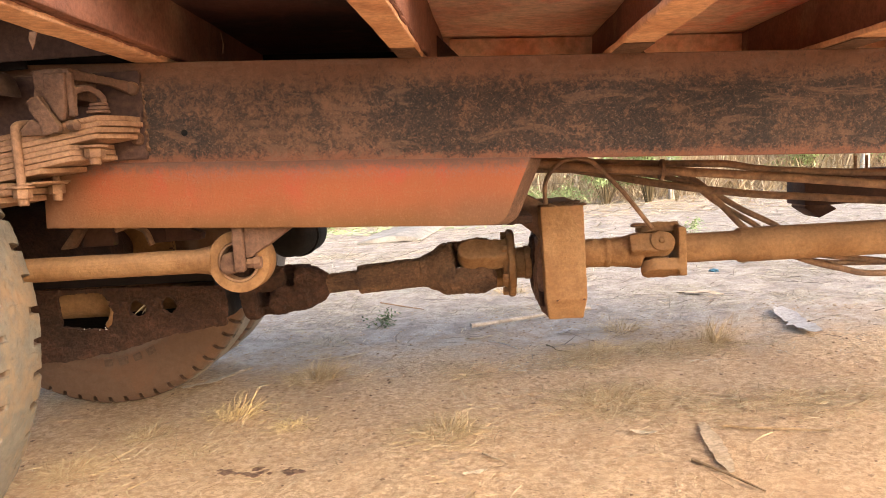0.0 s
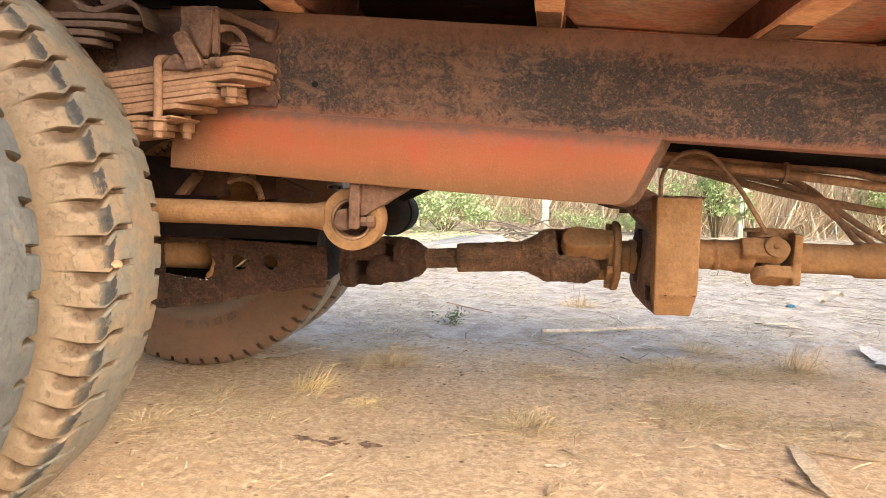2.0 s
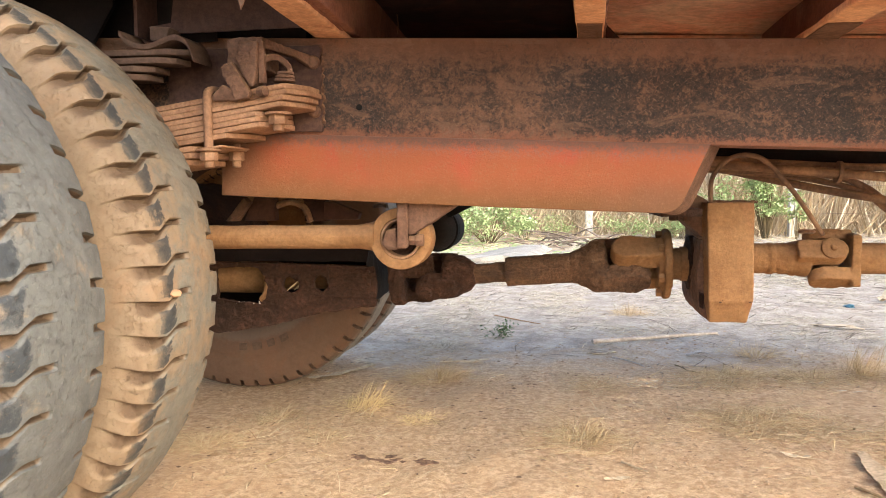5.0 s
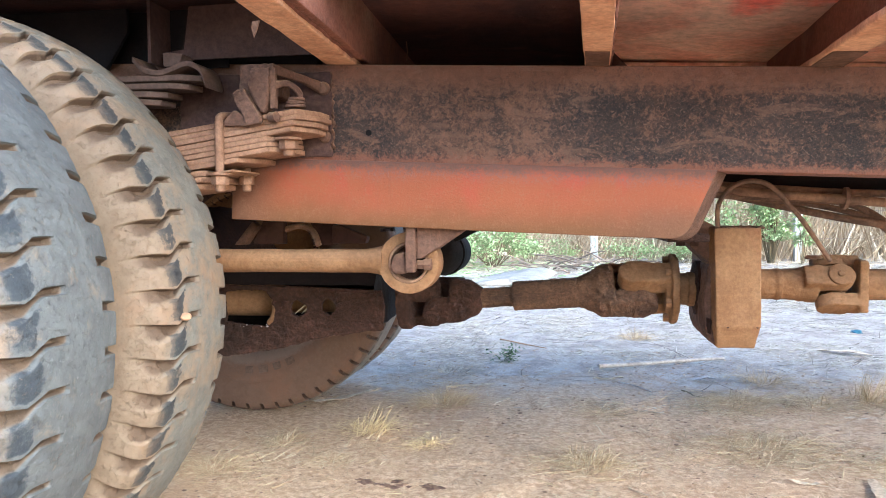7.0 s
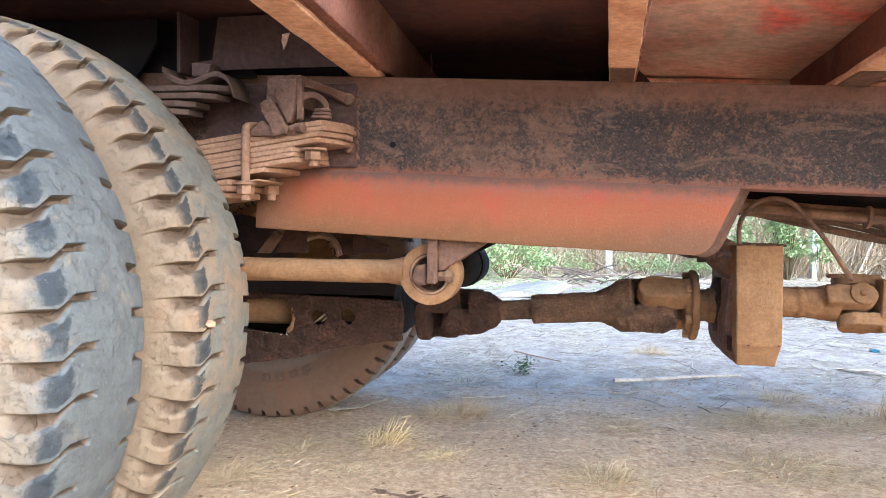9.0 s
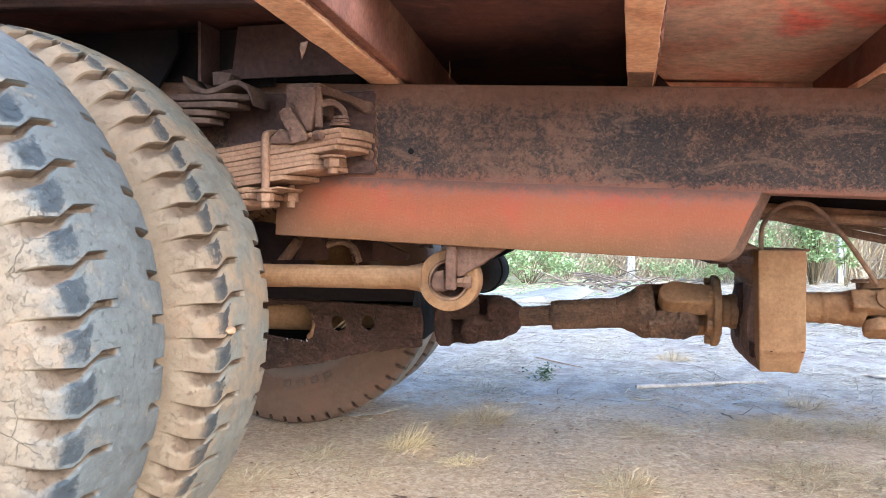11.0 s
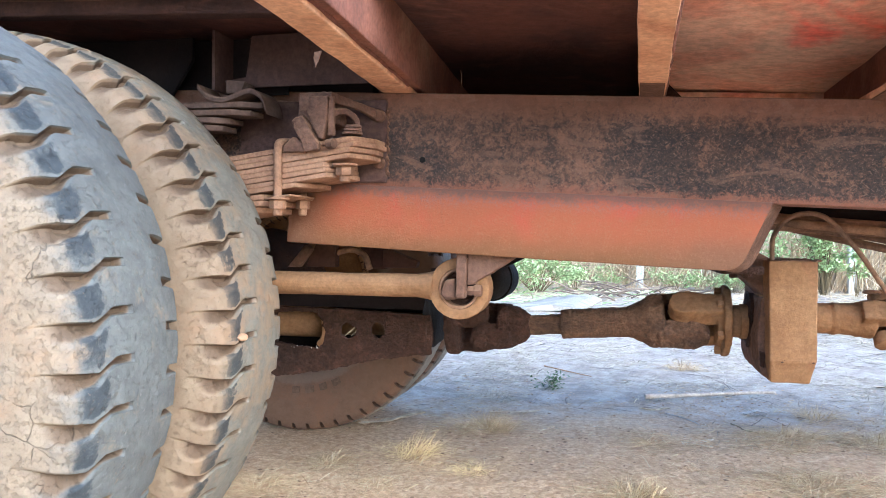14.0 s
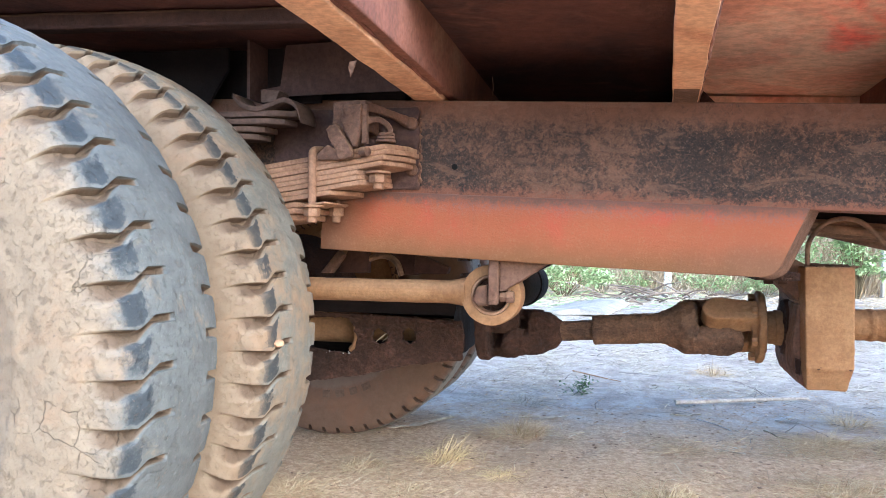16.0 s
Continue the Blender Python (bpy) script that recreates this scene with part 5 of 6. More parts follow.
def tyre_data(pitches):
    """One lug tyre about the y axis: tread with staggered zigzag grooves, round shoulders, sidewalls, beads."""
    prof = []
    for y in np.linspace(0, 0.108, 31):
        prof.append((y, R - 0.014 * (y / 0.108) ** 2.4))
    for a in np.linspace(0.25, 1.0, 8):
        prof.append((0.108 + 0.034 * math.sin(a * math.pi / 2) ** 1.1, R - 0.014 - 0.11 * (1 - math.cos(a * math.pi / 2))))
    for y, r in ((0.1410, 0.436), (0.1428, 0.431), (0.1428, 0.412), (0.1400, 0.407), (0.137, 0.385), (0.128, 0.35), (0.116, 0.315), (0.108, 0.29), (0.104, 0.272), (0.085, 0.266)):
        prof.append((y, r))
    prof = [(-y, r) for y, r in reversed(prof[1:])] + prof
    py, pr = np.array([p[0] for p in prof]), np.array([p[1] for p in prof])
    per = 36
    n = pitches * per
    th = np.arange(n) / n * 2 * math.pi
    pitch = 2 * math.pi / pitches
    Y, T = np.meshgrid(py, th)
    RR = np.tile(pr, (n, 1))
    depth = np.zeros_like(RR)
    shift = np.zeros_like(RR)
    for side in (-1, 1):
        u = Y * side
        # the groove runs inwards, steps up and ends near the crown: the mesh is sheared along it
        step = np.clip((u - 0.052) / 0.030, 0, 1)
        line = (0.0175 if side < 0 else 0.0) * step + side * 0.006 * np.clip((u - 0.08) / 0.05, 0, 1)
        shift = np.where(u > 0, -line / R, shift)
        s = (((T - (0.5 * pitch if side > 0 else 0)) / pitch + 0.5) % 1.0 - 0.5) * pitch * R
        out = np.clip((u - 0.066) / 0.05, 0, 1)
        half = (0.0046 if side < 0 else 0.0056) - 0.0012 * out * (side < 0)
        # steep under the upper lug, sloping towards the lower one near the shoulder
        slope = 0.0020 + (0.025 * out if side < 0 else 0.0)
        wall = np.where(s > 0, np.clip((half + 0.0006 - s) / 0.0018, 0, 1), np.clip((half + slope + s) / slope, 0, 1))
        begin = np.clip((u - (0.016 if side < 0 else 0.066)) / 0.0030, 0, 1)
        end = np.clip(((0.1365 if side < 0 else 0.129) - u) / (0.036 if side < 0 else 0.008), 0, 1)
        deep = 0.0150 + 0.0045 * out if side < 0 else 0.014
        depth = np.maximum(depth, wall * begin * end * deep)
    wear = 0.0012 * np.sin(T * 7 + 1) + 0.0008 * np.sin(T * 23 + Y * 60) + 0.0007 * np.sin(T * 97 + Y * 150) * np.sin(T * 61 - Y * 90)
    shoulder = np.clip((np.abs(Y) - 0.10) / 0.02, 0, 1)
    RR = RR - depth + wear
    YY = Y - np.sign(Y) * depth * shoulder * 0.8
    T = T + shift
    co = np.stack([RR * np.cos(T), YY, RR * np.sin(T)], -1).reshape(-1, 3)
    # flattened where it stands
    low = co[:, 2] < -0.556
    co[low, 2] = -0.556
    k = len(prof)
    i, j = np.meshgrid(np.arange(n), np.arange(k - 1), indexing="ij")
    i2 = (i + 1) % n
    faces = np.stack([i * k + j, i * k + j + 1, i2 * k + j + 1, i2 * k + j], -1).reshape(-1, 4)
    me = bpy.data.meshes.new("tyre")
    me.from_pydata(co.tolist(), [], faces.tolist())
    me.materials.append(M["tyre_inner"])
    me.shade_smooth()
    me.set_sharp_from_angle(angle=radians(42))
    return me


def rim_mesh():
    bm = bmesh.new()
    lathe(bm, [(-0.104, 0.275), (-0.108, 0.285), (-0.10, 0.262), (-0.02, 0.245), (0.03, 0.235), (0.035, 0.15), (0.03, 0.12), (0.03, 0.0)], Matrix.Rotation(radians(90), 4, "Z"), 40, cap=False)
    lathe(bm, [(0.104, 0.275), (0.108, 0.285), (0.10, 0.262), (0.04, 0.24), (0.03, 0.235)], Matrix.Rotation(radians(90), 4, "Z"), 40, cap=False)
    return bm


def build_wheels():
    data, outer = tyre_data(59), tyre_data(54)
    rim = None
    for x, y, turn, key, text in ((-0.799, -0.635, -0.015, "tyre_outer", "outer rear dual wheel, grey worn lug tyre with cracked mud"), (-0.793, -0.29, 0.0, "tyre_inner", "inner rear dual wheel, lug tyre covered in tan dust"),
                               (-0.782, 1.235, 0.02, "tyre_far", "rear wheel on the far side, brown dusty tyre"), (-0.782, 1.545, 0.05, "tyre_far", "rear wheel on the far side, brown dusty tyre")):
        wheel = new("wheel", outer if key == "tyre_outer" else data)
        wheel.parent = truck
        wheel["label"] = text
        # the tyre is the body of the wheel, the rim its part
        wheel.matrix_basis = Matrix.Translation((x, y, 0.555)) @ Matrix.Rotation(math.pi if y > 0 else 0, 4, "Z") @ Matrix.Rotation(turn if y < 0 else 0, 4, "Y")
        wheel.material_slots[0].link = "OBJECT"
        wheel.material_slots[0].material = M[key]
        if rim is None:
            rim = part("rim", rim_mesh(), M["tan"], wheel, "dusty steel rim")
        else:
            again(rim, wheel, Matrix())
        if y == 1.235:
            # worn raised marks on the sidewall
            for i, w in enumerate((0.030, 0.036, 0.030, 0.034)):
                bm = bmesh.new()
                box(bm, -w / 2, w / 2, -0.003, 0.0045, -0.015, 0.015)
                soften(bm, 0.002)
                a = radians(-91 - i * 8.0)
                part("raised_mark", bm, M["mark"], wheel, m=Matrix.Translation((0.398 * math.cos(a), 0.1368, 0.398 * math.sin(a))) @ Matrix.Rotation(-a - math.pi / 2, 4, "Y"))


build_wheels()

# a stone wedged in the tread
bm = bmesh.new()
bmesh.ops.create_icosphere(bm, subdivisions=2, radius=0.0095)
for v in bm.verts:
    v.co = Vector((v.co.x * 0.9, v.co.y * 1.3, v.co.z * 0.75)) * (1 + 0.25 * noise.noise(v.co * 120))
tagged(part("stone", bm, M["stone"], m=Matrix.Translation((-0.227, -0.357, 0.554))), "small tan stone wedged in the tyre tread", "stone")


# ---- scattered on the ground ----
def ribbons(items, name, material):
    """Thin bent blades out of (root, tip, bow, width) rows, in one mesh: each is a closed three-sided strip."""
    verts, faces = [], []
    for root, tip, bow, w in items:
        root, tip = Vector(root), Vector(tip)
        d = (tip - root)
        side = d.cross(Vector((0.31, 0.2, 0.9)))
        if side.length < 1e-6:
            side = Vector((1, 0, 0))
        side = side.normalized() * w * 0.5
        up = side.cross(d).normalized() * w * 0.35
        midp = root + d * 0.5 + Vector(bow)
        n = len(verts)
        for p, k in ((root, 1.0), (midp, 0.85), (tip, 0.25)):
            verts += [p - side * k, p + side * k, p + up * k]
        for a in (0, 3):
            for i in range(3):
                j = (i + 1) % 3
                faces.append((n + a + i, n + a + j, n + a + 3 + j, n + a + 3 + i))
    me = bpy.data.meshes.new(name)
    me.from_pydata([tuple(v) for v in verts], [], faces)
    me.materials.append(material)
    return me


def gz(x, y):
    return ground_height(x, y) - 0.004


def litter(name, n, x0, x1, y0, y1, l0, l1, w, key, label, seed, keep=None, grow=0.0):
    """Loose stalks that lie on the ground, most of them short; grow: how much coarser they get for each metre away."""
    rnd = random.Random(seed)
    rows = []
    while len(rows) < n:
        x, y = rnd.uniform(x0, x1), rnd.uniform(y0, y1)
        if keep and rnd.random() > keep(x, y):
            continue
        big = 1 + grow * max(0.0, y)
        a, l = rnd.uniform(0, 2 * math.pi), (l0 + (l1 - l0) * rnd.random() ** 2.2) * big
        x2, y2 = x + l * math.cos(a), y + l * math.sin(a)
        ww = w * rnd.uniform(0.5, 1.7) * big
        lift = rnd.random() ** 4 * l * 0.4
        rows.append(((x, y, gz(x, y) + ww * 0.3), (x2, y2, gz(x2, y2) + ww * 0.3 + lift), (rnd.gauss(0, .035) * l, rnd.gauss(0, .035) * l, rnd.uniform(0.0, .02) * l), ww))
    tagged(new(name, ribbons(rows, name, M[key])), label, "straw", kind="stuff")


def cluster(x, y):
    return max(0.0, min(1.0, 0.14 + 1.9 * noise.noise((x * 2.6, y * 2.6, 11)) + 0.5 * noise.noise((x * 8, y * 8, 2))))


def spot(x, y, cx, cy, rx, ry):
    return math.exp(-((x - cx) / rx) ** 2 - ((y - cy) / ry) ** 2)


litter("chaff_litter", 9000, -4.0, 9.0, 5.0, 10.5, 0.02, 0.20, 0.0045, "chaff", "pale chaff and straw strewn over the far yard", 6, grow=0.06)
litter("straw_litter", 4800, -0.9, 3.0, -0.4, 2.2, 0.005, 0.045, 0.0021, "straw", "loose short dry straw scattered on the earth", 3, cluster)
litter("chaff_litter", 38000, -2.2, 5.0, 1.30, 5.5, 0.005, 0.055, 0.0019, "chaff", "pale chaff and straw strewn over the yard", 5, lambda x, y: min(1, 0.2 + 1.3 * cluster(x * 0.8, y * 0.8)) * (0.35 if y < 2.2 else 1), 0.24)
litter("twig_litter", 900, -1.6, 4.2, 1.5, 5.5, 0.02, 0.22, 0.0026, "twig", "thin dark twigs lying in the yard", 55, lambda x, y: min(1, 0.15 + 1.3 * cluster(x, y + 3)), 0.2)
litter("straw_litter", 260, -0.85, 0.1, 0.35, 1.05, 0.02, 0.09, 0.0022, "straw", "dry straw fallen beside the tyre", 18,
       lambda x, y: max(spot(x, y, -0.6, 0.52, 0.22, 0.16), spot(x, y, -0.45, 0.78, 0.2, 0.12), 0.08))
litter("straw_litter", 300, -0.6, 2.2, -0.2, 1.6, 0.02, 0.11, 0.0036, "straw", "single broad dry stalks lying on the earth", 19)
litter("straw_litter", 4600, 0.2, 2.6, 0.5, 1.9, 0.008, 0.085, 0.0023, "straw", "dry straw in loose mats on the earth", 8,
       lambda x, y: max(spot(x, y, 1.04, 0.90, 0.2, 0.16), spot(x, y, 1.5, 0.80, 0.4, 0.12), spot(x, y, 1.30, 1.5, 0.3, 0.10), spot(x, y, 0.95, 1.38, 0.12, 0.12), 0.5 * spot(x, y, 0.46, 0.68, 0.16, 0.1)))


def pebbles():
    rnd = random.Random(12)
    verts, faces = [], []
    for _ in range(26000):
        x, y = rnd.uniform(-0.9, 2.4), rnd.uniform(-0.2, 2.6)
        if rnd.random() > 0.3 + 1.4 * max(0.0, noise.noise((x * 3.1, y * 3.1, 5))):
            continue
        r = 0.0014 + 0.0075 * rnd.random() ** 5
        n = len(verts)
        a0 = rnd.random() * 6
        z = gz(x, y)
        for k in range(5):
            a = a0 + k * 1.2566
            verts.append((x + r * math.cos(a) * rnd.uniform(.7, 1.2), y + r * math.sin(a) * rnd.uniform(.7, 1.2), z + r * 0.15))
        verts.append((x + r * rnd.uniform(-.4, .4), y + r * rnd.uniform(-.4, .4), z + r * rnd.uniform(0.25, 0.6)))
        verts.append((x, y, z - r * 0.3))
        for k in range(5):
            faces += [(n + k, n + (k + 1) % 5, n + 5), (n + (k + 1) % 5, n + k, n + 6)]
    me = bpy.data.meshes.new("pebbles")
    me.from_pydata(verts, [], faces)
    me.materials.append(M["crumb"])
    tagged(new("pebbles", me), "small pale pebbles and clods on the earth", "pebbles", kind="stuff")


pebbles()


def tuft(x, y, n, rad, h, key, label, seed, lean=(0, 0), flat=0.6):
    """A tuft of dry grass: blades fan out from one root."""
    rnd = random.Random(seed)
    rows = []
    rad *= 1.3
    for i in range(int(n * 3.2)):
        a, k = rnd.uniform(0, 2 * math.pi), rnd.random() ** 0.7
        wide = rnd.uniform(0.0011, 0.0026)
        if i % 3 == 0:
            # fallen straw round the root
            r1, l, b = rad * 1.15 * math.sqrt(rnd.random()), rad * rnd.uniform(0.3, 0.9), rnd.uniform(0, 6.28)
            px, py = r1 * math.cos(a), r1 * math.sin(a) * 0.8
            rows.append(((px, py, 0.002), (px + l * math.cos(b), py + l * math.sin(b), 0.003 + h * 0.35 * rnd.random() ** 2), (rnd.uniform(-.1, .1) * l, rnd.uniform(-.1, .1) * l, 0.003), wide))
            continue
        r0 = rad * 0.5 * rnd.random()
        hh = h * (0.25 + 0.95 * rnd.random() ** 1.6)
        out = rad * k
        a2 = a + rnd.gauss(0, 0.7)
        bx, by = r0 * math.cos(a), r0 * math.sin(a)
        tx, ty = bx * 0.6 + 0.85 * out * math.cos(a2) + lean[0] * hh, by * 0.4 + 0.85 * out * math.sin(a2) + lean[1] * hh
        tz = hh * (1 - flat * k)
        rows.append(((bx, by, -0.004), (tx, ty, max(0.004, tz)), (rnd.gauss(0, 0.07) * hh, rnd.gauss(0, 0.07) * hh, hh * rnd.uniform(0.0, 0.16)), wide))
    ob = new("grass_tuft", ribbons(rows, "grass_tuft", M[key]))
    ob.location = (x, y, gz(x, y))
    return tagged(ob, label, "grass tuft", group="dry grass tufts")


tuft(-0.255, 0.90, 55, 0.10, 0.10, "tuft_gold", "golden dry grass tuft leaning on bare earth", 1, (0.55, 0.0), 0.5)
tuft(-0.085, 1.34, 150, 0.15, 0.09, "tuft_brown", "dense brown dry grass tuft", 2)
tuft(-0.51, 0.77, 80, 0.10, 0.05, "straw", "flattened pale grass tuft", 3, (0.4, 0), 0.7)
tuft(-0.62, 0.49, 80, 0.11, 0.05, "tuft_brown", "flattened brown grass tuft beside the tyre", 4, flat=0.75)
tuft(0.46, 0.66, 120, 0.11, 0.07, "straw", "pale dry grass tuft spread on the earth", 5, flat=0.6)
tuft(1.02, 1.46, 120, 0.16, 0.05, "tuft_brown", "flattened brown dry grass tuft", 6, flat=0.7)
tuft(1.52, 1.58, 70, 0.10, 0.12, "tuft_brown", "upright brown dry grass tuft", 7, (0.3, 0), 0.4)
tuft(1.30, 1.48, 110, 0.17, 0.05, "straw", "flattened pale dry grass tuft", 8, flat=0.7)
tuft(0.98, 0.90, 110, 0.17, 0.045, "straw", "flattened pale dry grass tuft", 9, flat=0.75)
tuft(1.20, 1.86, 60, 0.13, 0.08, "tuft_brown", "thin wiry dry grass tuft", 10, flat=0.5)
tuft(-0.15, 1.95, 70, 0.14, 0.05, "chaff", "pale trodden grass tuft", 11, flat=0.7)
tuft(-0.05, 0.78, 50, 0.07, 0.03, "tuft_gold", "small flattened golden grass tuft", 13, flat=0.7)
tuft(0.52, 1.30, 60, 0.12, 0.03, "straw", "flattened pale grass tuft", 14, flat=0.8)
tuft(0.75, 3.0, 70, 0.12, 0.10, "tuft_brown", "small brown grass tuft in the yard", 15)
tuft(2.2, 2.4, 60, 0.14, 0.05, "chaff", "pale trodden grass tuft", 16, flat=0.7)
tuft(-0.30, 0.60, 45, 0.09, 0.03, "straw", "flattened pale grass tuft", 17, flat=0.8)


# oil stain, stick, husks, plastic
def stain():
    bm = bmesh.new()
    rnd = random.Random(6)
    for cx, cy, r in ((-0.142, 0.44, 0.022), (-0.112, 0.432, 0.016), (-0.085, 0.428, 0.012), (-0.066, 0.418, 0.019), (-0.062, 0.46, 0.017), (-0.045, 0.432, 0.012), (0.022, 0.432, 0.012), (0.048, 0.418, 0.025), (0.030, 0.45, 0.008), (-0.17, 0.46, 0.008), (-0.02, 0.424, 0.007)):
        v = [bm.verts.new((cx + r * math.cos(a) * rnd.uniform(.5, 1.5), cy + 0.7 * r * math.sin(a) * rnd.uniform(.5, 1.5), 0)) for a in np.linspace(0, 6.0, 17)]
        for q in v:
            q.co.z = gz(q.co.x, q.co.y) + 0.0015
        low = [bm.verts.new(q.co - Vector((0, 0, 0.004))) for q in v]
        bm.faces.new(v)
        for i in range(len(v)):
            bm.faces.new((v[i], low[i], low[(i + 1) % len(v)], v[(i + 1) % len(v)]))
    tagged(part("oil_stain", bm, mat("oily_earth", (0.13, 0.07, 0.042), (0.26, 0.155, 0.088), 60, bump=0.004)), "dark oily spots soaked into the earth", "stain", kind="stuff")


stain()
bm = bmesh.new()
tube(bm, [(0.522, 2.03, 0.019), (0.72, 2.13, 0.016), (0.93, 2.24, 0.015), (1.132, 2.34, 0.011)], lambda t: 0.0115 - 0.004 * t, 10)
tagged(part("stick", bm, M["stick"]), "straight pale weathered stick lying in the yard", "stick")


def stalk(points, r, key, label):
    """A thin dry stalk or twig that follows the ground."""
    bm = bmesh.new()
    tube(bm, [(x, y, gz(x, y) + r + 0.002) for x, y in points], lambda t: r * (1.1 - 0.5 * t), 6, 4)
    tagged(part("dry_stalk", bm, M[key]), label, "stalk", group="dry stalks")


stalk([(1.248, 0.608), (1.33, 0.575), (1.42, 0.555), (1.519, 0.517)], 0.0045, "husk", "long dry brown stalk lying on bare earth")
stalk([(1.10, 0.382), (1.15, 0.29), (1.209, 0.172)], 0.004, "husk", "thin dry brown stalk lying on bare earth")
stalk([(0.845, 1.66), (0.868, 1.60), (0.878, 1.54), (0.93, 1.52)], 0.0028, "stem", "crooked dark twig on bare earth")
stalk([(0.56, 0.49), (0.59, 0.45), (0.62, 0.413)], 0.0035, "tan_leaf", "short pale stalk lying on bare earth")
stalk([(0.60, 1.78), (0.66, 1.72), (0.70, 1.66), (0.72, 1.60)], 0.003, "pale", "bent pale stalk in the yard")
stalk([(-0.02, 2.9), (0.15, 2.72), (0.26, 2.60)], 0.004, "stone", "dark twig lying in the yard")


def husk(x, y, lx, ly, yaw, key, label, name, seed, curl=0.02):
    """A dry torn leaf or sheet, with a ragged outline and some thickness."""
    rnd = random.Random(seed)
    bm = bmesh.new()
    n = 12
    top, low = [], []
    for i in range(n + 1):
        t = i / n
        w = ly * (0.25 + 0.75 * math.sin(math.pi * min(1, t * 0.9 + 0.08))) * rnd.uniform(0.6, 1.15)
        z = curl * math.sin(t * 5 + seed) * 0.5 + curl * 0.6
        for k in (-1, 0, 1):
            p = Vector(((t - 0.5) * lx, k * w / 2, z + (0.4 * curl if k else 0) + rnd.uniform(0, 0.003)))
            w2 = Matrix.Rotation(radians(yaw), 4, "Z") @ p
            p.z += gz(x + w2.x, y + w2.y) - gz(x, y)
            top.append(bm.verts.new(p))
            low.append(bm.verts.new(p - Vector((0, 0, 0.0016))))
    for i in range(n):
        for k in (0, 1):
            a = i * 3 + k
            bm.faces.new((top[a], top[a + 1], top[a + 4], top[a + 3]))
            bm.faces.new((low[a], low[a + 3], low[a + 4], low[a + 1]))
        for k in (0, 2):
            a = i * 3 + k
            bm.faces.new((top[a], top[a + 3], low[a + 3], low[a]))
    for a in (0, n * 3):
        for k in (0, 1):
            bm.faces.new((top[a + k], low[a + k], low[a + k + 1], top[a + k + 1]))
    ob = part(name, bm, M[key])
    ob.matrix_basis = pose(x, y, gz(x, y) + 0.004, 0, 0, yaw)
    tagged(ob, label, "dry leaf")


husk(1.96, 1.84, 0.54, 0.12, 84, "pale", "large pale crumpled dry leaf on the yard", "dry_leaf", 2, 0.014)
husk(1.775, 2.63, 0.26, 0.09, -40, "paper", "long pale dry husk lying flat", "dry_husk", 5, 0.01)
husk(1.185, 0.46, 0.36, 0.05, -95, "tan_leaf", "pale tan ragged dry leaf on bare earth", "dry_leaf", 3, 0.0025)
husk(-0.02, 1.62, 0.22, 0.03, 25, "paper", "narrow pale dry husk", "dry_husk", 7, 0.006)
husk(0.56, 1.82, 0.13, 0.03, 20, "paper", "narrow pale dry husk", "dry_husk", 9, 0.01)
husk(0.965, 1.87, 0.10, 0.05, 10, "pale", "small pale curled husk", "dry_husk", 11, 0.012)
husk(0.69, 1.27, 0.09, 0.02, 4, "paper", "narrow pale dry husk", "dry_husk", 12, 0.004)
husk(0.54, 0.35, 0.075, 0.018, 32, "paper", "short pale dry husk", "dry_husk", 14, 0.006)
husk(1.02, 0.585, 0.075, 0.02, -10, "paper", "short pale dry husk", "dry_husk", 21, 0.006)
husk(0.525, 0.20, 0.07, 0.022, 68, "husk", "short curled tan husk on bare earth", "dry_husk", 22, 0.006)
husk(2.40, 3.6, 0.16, 0.12, 15, "paper", "crumpled whitish scrap in the yard", "dry_leaf", 23, 0.05)
husk(-0.47, 1.35, 0.30, 0.045, 46, "paper", "long pale dry leaf beside the tyre", "dry_leaf", 15, 0.012)
bm = bmesh.new()
bmesh.ops.create_icosphere(bm, subdivisions=3, radius=0.034)
for v in bm.verts:
    v.co *= 1 + 0.6 * noise.noise(v.co * 40)
    v.co.z = max(0, v.co.z * 0.55)
tagged(part("plastic_scrap", bm, M["blue"], m=Matrix.Translation((2.08, 3.36, -0.004))), "crumpled blue plastic scrap on the ground", "plastic")
bm = bmesh.new()
prism(bm, [(-0.68, 0.02), (-0.55, 0.035), (-0.30, 0.075), (-0.10, 0.06), (0.0, 0.02), (0.0, 0.0), (-0.68, 0.0)], 6.3, 7.9)
for v in bm.verts:
    v.co.x += (v.co.y - 6.3) * 0.12
soften(bm, 0.02)
crust(bm, 0.12, 0.02, 3)
tagged(part("cement_sheet", bm, M["sheet"]), "pale broken cement sheet lying in the yard", "sheet")


# ---- plants, fence and reeds behind the yard ----
def leaf_quads(rows, name, key):
    """Leaves as folded diamonds: (place, direction, width)."""
    verts, faces = [], []
    for p, d, w in rows:
        p, d = Vector(p), Vector(d)
        s = d.cross(Vector((0.2, 0.1, 1)))
        s = s.normalized() * w * 0.5 if s.length > 1e-6 else Vector((w * 0.5, 0, 0))
        up = Vector((0, 0, w * 0.18))
        n = len(verts)
        verts += [p, p + d * 0.45 + s + up, p + d, p + d * 0.45 - s + up, p + d * 0.5 - up * 0.4]
        faces += [(n, n + 1, n + 4), (n + 1, n + 2, n + 4), (n + 2, n + 3, n + 4), (n + 3, n, n + 4)]
    me = bpy.data.meshes.new(name)
    me.from_pydata([tuple(v) for v in verts], [], faces)
    me.materials.append(M[key])
    return me


